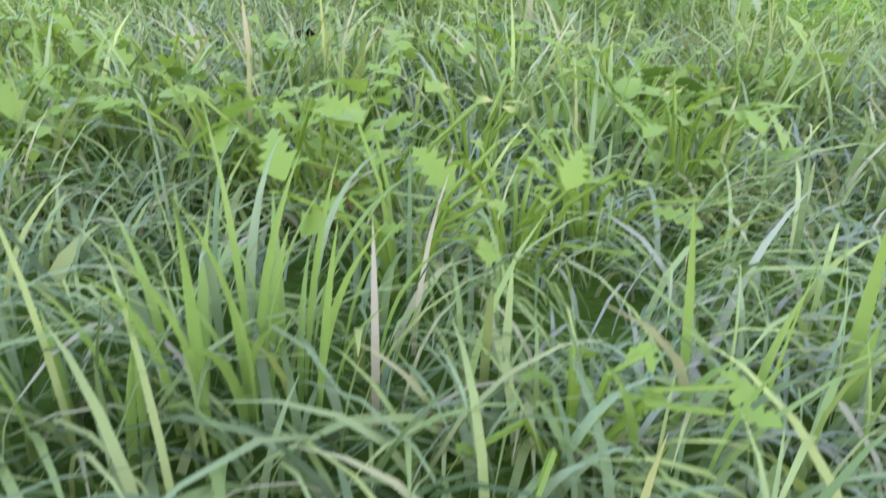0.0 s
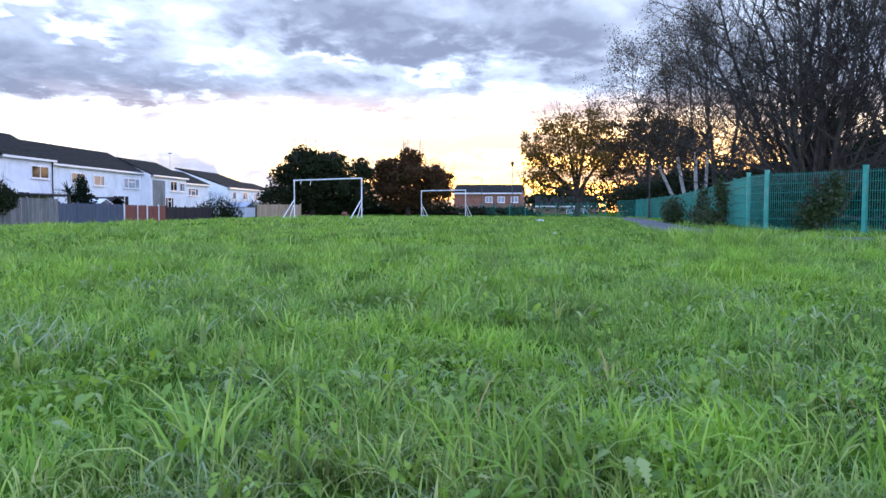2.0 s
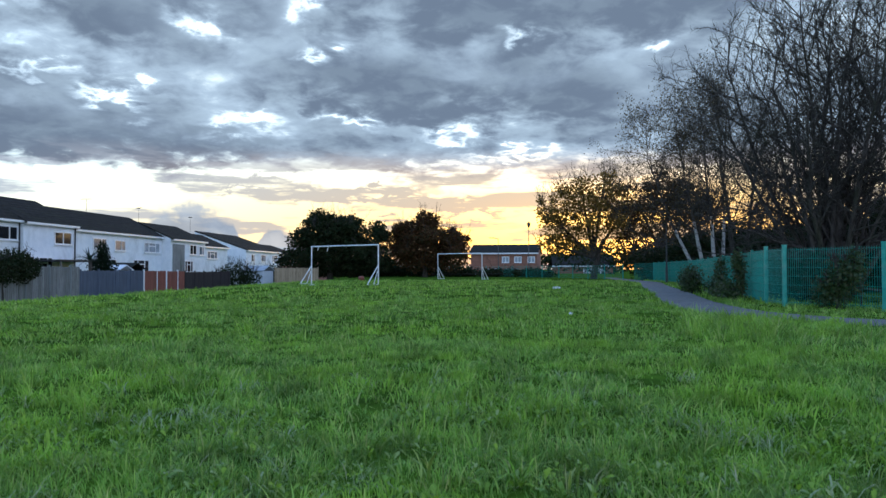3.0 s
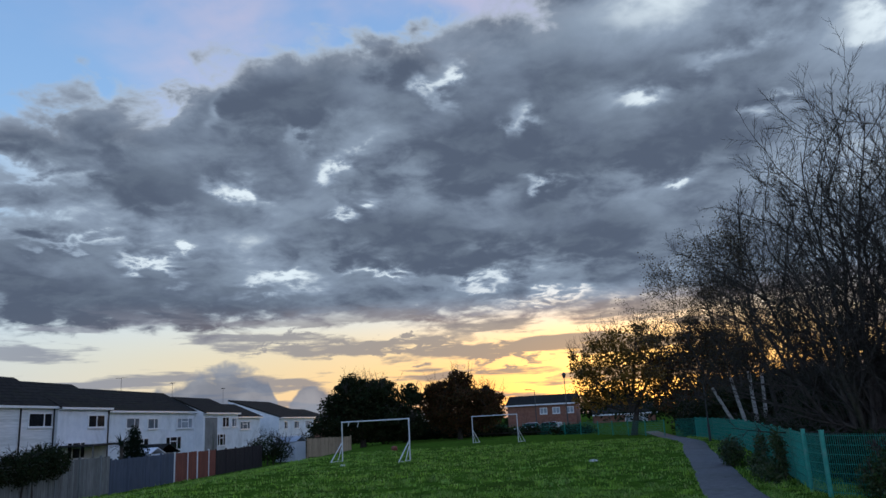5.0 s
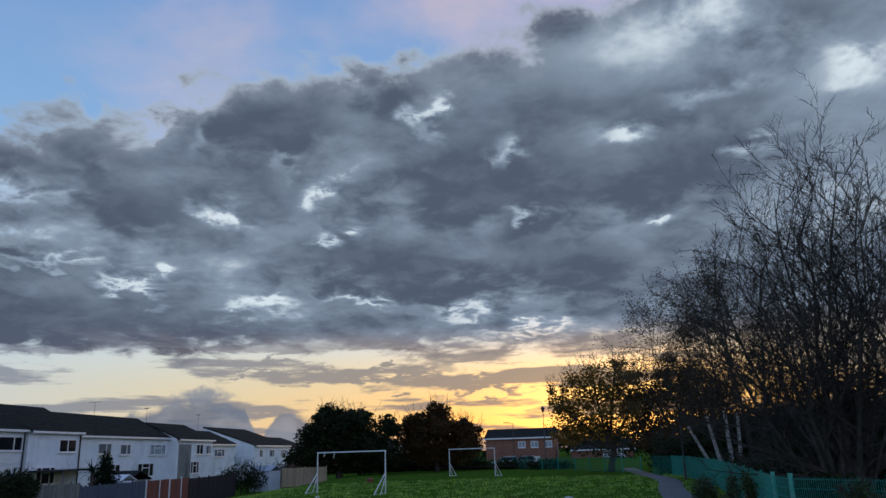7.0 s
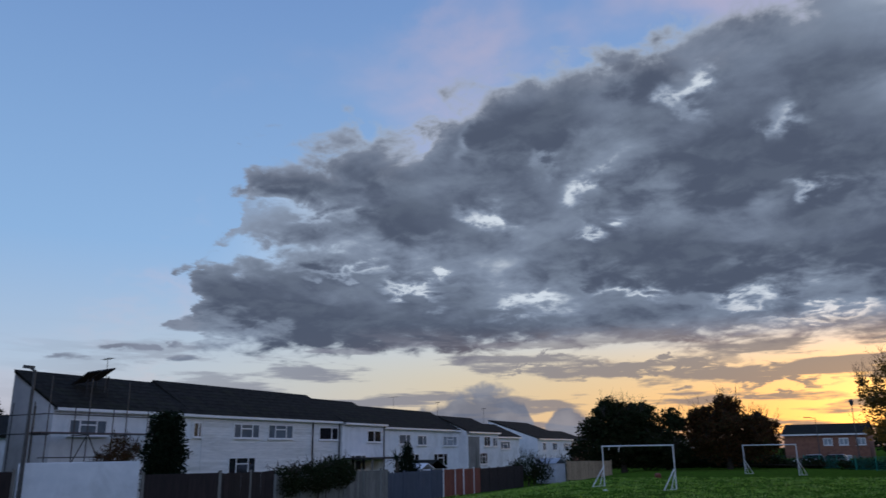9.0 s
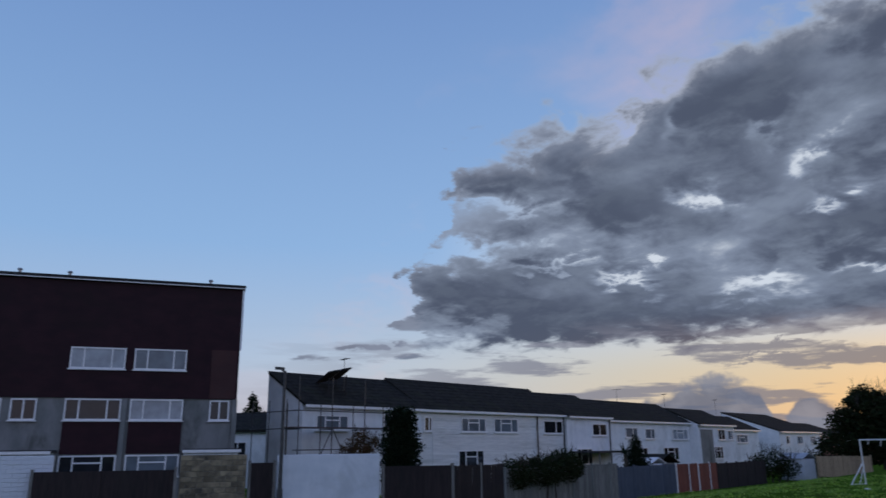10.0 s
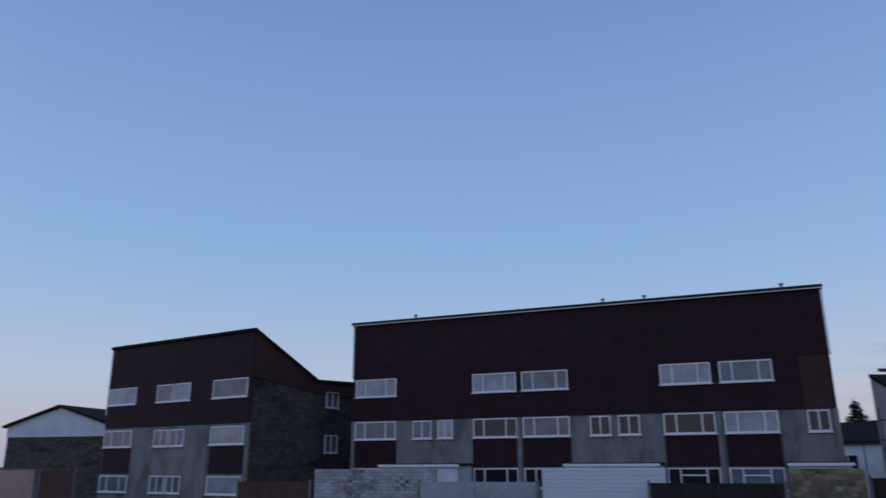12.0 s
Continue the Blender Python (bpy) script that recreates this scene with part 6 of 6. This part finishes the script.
broad_blades("thin upright grass blades with drooping tips", 26, (0.060, 0.175), 4, 0.010, 0.060, 0.0030, 0.6, L_BROAD)
broad_blades("broad green grass blades at the edge of matted turf", 27, (0.138, 0.215), 5, 0.014, 0.080, 0.0046, 0.45, L_BROAD)
broad_blades("tuft of blue-green grass rising among weeds", 28, (0.095, 0.46), 26, 0.022, 0.095, 0.0034, 0.6, L_BROAD)
broad_blades("tuft of silvery upright grass", 29, (0.105, 0.60), 30, 0.035, 0.090, 0.0030, 0.5, L_SILVER)
broad_blades("tuft of long green grass blades", 30, (-0.24, 0.42), 18, 0.03, 0.085, 0.0040, 0.8, L_BROAD)
broad_blades("loose tuft of tall green blades", 31, (-0.02, 0.37), 8, 0.03, 0.065, 0.0030, 0.5, L_BROAD)
broad_blades("pale flattened grey-green grass blades", 32, (0.02, 0.150), 9, 0.020, 0.050, 0.0032, 1.7, L_SILVER)
broad_blades("pale flattened grey-green grass blades lying over", 33, (0.10, 0.205), 14, 0.030, 0.055, 0.0026, 1.8, L_SILVER)


# ---- lobed weeds in the turf ----
def leaf_outline(L, rng):
    """Half outline of a deeply cut leaf: pairs of rounded lobes that grow towards the tip."""
    out = []
    for k, w in enumerate((0.05, 0.16, 0.07, 0.24, 0.11, 0.30, 0.15, 0.30, 0.20, 0.12)):
        out.append((L * (0.14 + 0.088 * k), L * w * rng.uniform(0.85, 1.15)))
    return out


def leaf_points(L, rng, bend):
    """Vertices and faces of one cut leaf along x that arches downwards, folded at its midrib."""
    edge_l, edge_r = leaf_outline(L, rng), leaf_outline(L, rng)
    v, f = [(0.0, 0.0, 0.0)], []
    drop = lambda x: -bend * x * x / L
    for (x, w), (_, w2) in zip(edge_l, edge_r):
        v += [(x, w, drop(x) + 0.25 * w), (x, 0.0, drop(x)), (x, -w2, drop(x) + 0.25 * w2)]
    v.append((L, 0.0, drop(L)))
    n = len(edge_l)
    f += [(0, 2, 1), (0, 3, 2)]
    for k in range(n - 1):
        i = 1 + 3 * k
        f += [(i, i + 1, i + 4, i + 3), (i + 1, i + 2, i + 5, i + 4)]
    f += [(3 * n - 2, 3 * n - 1, 3 * n + 1), (3 * n - 1, 3 * n, 3 * n + 1)]
    return v, f


def leaf_mesh(seed, size):
    """A leaf of the turf's weeds: some three-lobed and toothed, some long and deeply cut."""
    rng = random.Random(seed)
    if seed >= 2:
        v, f = leaf_points(size * 2.6, rng, 0.35)
        return mesh_of("leaf", v, f, L_WEED, True)
    n = 30
    v, f = [(0, 0, 0)], []
    for k in range(n + 1):
        a = -2.35 + 4.7 * k / n
        lobes = 0.55 + 0.45 * abs(math.cos(1.5 * a)) ** 0.7
        r = size * lobes * (1 + 0.13 * math.sin(9 * a + seed)) * rng.uniform(0.95, 1.05)
        v.append((r * math.cos(a), r * math.sin(a), 0.18 * r * abs(math.sin(1.5 * a)) - 0.25 * r * r / size))
    for k in range(n):
        f.append((0, k + 1, k + 2))
    return mesh_of("leaf", v, f, L_WEED, True)


LEAVES = [leaf_mesh(s, 0.0066 + 0.0012 * s) for s in range(4)]


def weed(x, y, seed, low=False, grown=1.0):
    rng = random.Random(seed)
    w = thing("leafy_weed", pose(x, y, ground_z(x, y)), "low weed with bright lobed leaves in the turf", "weed", "weeds in the turf")
    for k in range(rng.randint(10, 16)):
        a = rng.uniform(0, 6.28)
        h = rng.uniform(0.015, 0.035) if low else rng.uniform(0.025, 0.065)
        out = rng.uniform(0.01, 0.05)
        tip = Vector((out * math.cos(a), out * math.sin(a), h))
        tb = Tubes()
        tb.add([Vector((0, 0, -0.005)), tip * 0.5 + Vector((0, 0, 0.012)), tip], [0.0013, 0.0011, 0.0009], 4)
        child(new("stalk", mesh_of("stalk", tb.v, tb.f, L_WEED)), w)
        o = child(new("leaf", LEAVES[rng.randrange(4)]), w)
        o.matrix_local = Matrix.Translation(tip) @ pose(0, 0, 0, rng.uniform(-30, 30), rng.uniform(-35, 20), math.degrees(a) + rng.uniform(-40, 40)) @ Matrix.Scale(rng.uniform(0.7, 1.25) * grown, 4)


def clover(n):
    """Small round leaves on the turf, in drifts."""
    rng = random.Random(77)
    v, f = [], []
    drifts = []
    for _ in range(70):
        r, a = math.sqrt(rng.uniform(0.3 ** 2, 4.5 ** 2)), radians(rng.uniform(-42, 36))
        drifts.append((r * math.sin(a), r * math.cos(a)))
    for _ in range(n):
        cx, cy = rng.choice(drifts)
        x, y = cx + rng.gauss(0, 0.09), cy + rng.gauss(0, 0.09)
        if math.hypot(x, y) < 0.2:
            continue
        s = rng.uniform(0.004, 0.0085)
        m = Matrix.Translation((x, y, ground_z(x, y) + rng.uniform(0.02, 0.07))) @ pose(0, 0, 0, rng.uniform(-45, 45), rng.uniform(-45, 45), rng.uniform(0, 360))
        for k in range(3):
            i = len(v)
            q = m @ pose(0, 0, 0, 0, 0, 120 * k)
            v += [q @ Vector(p) for p in ((0, 0, 0), (s * 0.9, s * 0.75, s * 0.2), (s * 1.7, s * 0.45, 0.1 * s), (s * 1.55, 0, -0.1 * s), (s * 1.7, -s * 0.45, 0.1 * s), (s * 0.9, -s * 0.75, s * 0.2))]
            f += [(i, i + 3, i + 2, i + 1), (i, i + 5, i + 4, i + 3)]
    tagged(new("clover", mesh_of("clover", v, f, L_WEED, True)), "small three-lobed clover leaves scattered through turf", "clover", kind="stuff")


def leaf_carpet(n):
    """Cut weed leaves in rosettes among the grass, out to a few metres."""
    rng = random.Random(78)
    kinds = [leaf_points(1.0, rng, 0.4) for _ in range(5)]
    v, f = [], []
    while n > 0:
        r, a = math.sqrt(rng.uniform(0.45 ** 2, 4.2 ** 2)), radians(rng.uniform(-44, 34))
        if noise.noise(Vector((r * math.sin(a) * 1.6, r * math.cos(a) * 1.6, 3.0))) < -0.05:
            continue
        cx, cy = r * math.sin(a), r * math.cos(a)
        for _ in range(rng.randint(4, 9)):
            t = rng.uniform(0, 6.28)
            L = rng.uniform(0.018, 0.042)
            m = Matrix.Translation((cx + 0.012 * math.cos(t), cy + 0.012 * math.sin(t), ground_z(cx, cy) + rng.uniform(0.01, 0.05))) @ pose(0, 0, 0, rng.uniform(-25, 25), rng.uniform(-80, -25), math.degrees(t)) @ Matrix.Scale(L, 4)
            kv, kf = rng.choice(kinds)
            i = len(v)
            v += [m @ Vector(p) for p in kv]
            f += [tuple(i + q for q in face) for face in kf]
            n -= 1
    tagged(new("weed_leaves", mesh_of("weed_leaves", v, f, L_WEED, True)), "bright deeply cut weed leaves standing among field grass", "weeds", kind="stuff")


clover(2600)
leaf_carpet(4200)
for k, (x, y, low) in enumerate(((-0.012, 0.275, False), (0.033, 0.285, False), (0.068, 0.320, False), (0.040, 0.178, True), (-0.115, 0.40, False), (-0.06, 0.46, False), (0.02, 0.40, False), (-0.20, 0.55, False), (-0.11, 0.62, False))):
    weed(x, y, 300 + k, low, 0.72)
rw = random.Random(9)
for k in range(64):
    r, a = math.sqrt(rw.uniform(0.42 ** 2, 2.1 ** 2)) if k > 24 else rw.uniform(0.34, 0.85), radians(rw.uniform(-34, 26))
    weed(r * math.sin(a), r * math.cos(a), 100 + k)

dead = mesh_of("dead_leaf", [(0, 0, 0.03), (0.03, 0.006, 0.045), (0.055, -0.004, 0.035), (0.03, 0.03, 0.03), (0.012, 0.025, 0.028), (0.04, -0.02, 0.05)], [(0, 1, 5), (1, 2, 5), (0, 4, 1), (1, 4, 3), (1, 3, 2)], M_BARK, True)
o = new("dead_leaf", dead)
o.matrix_world = pose(-0.175, 0.785, -0.008)
tagged(o, "curled dark brown dead leaf caught in grass", "leaf")
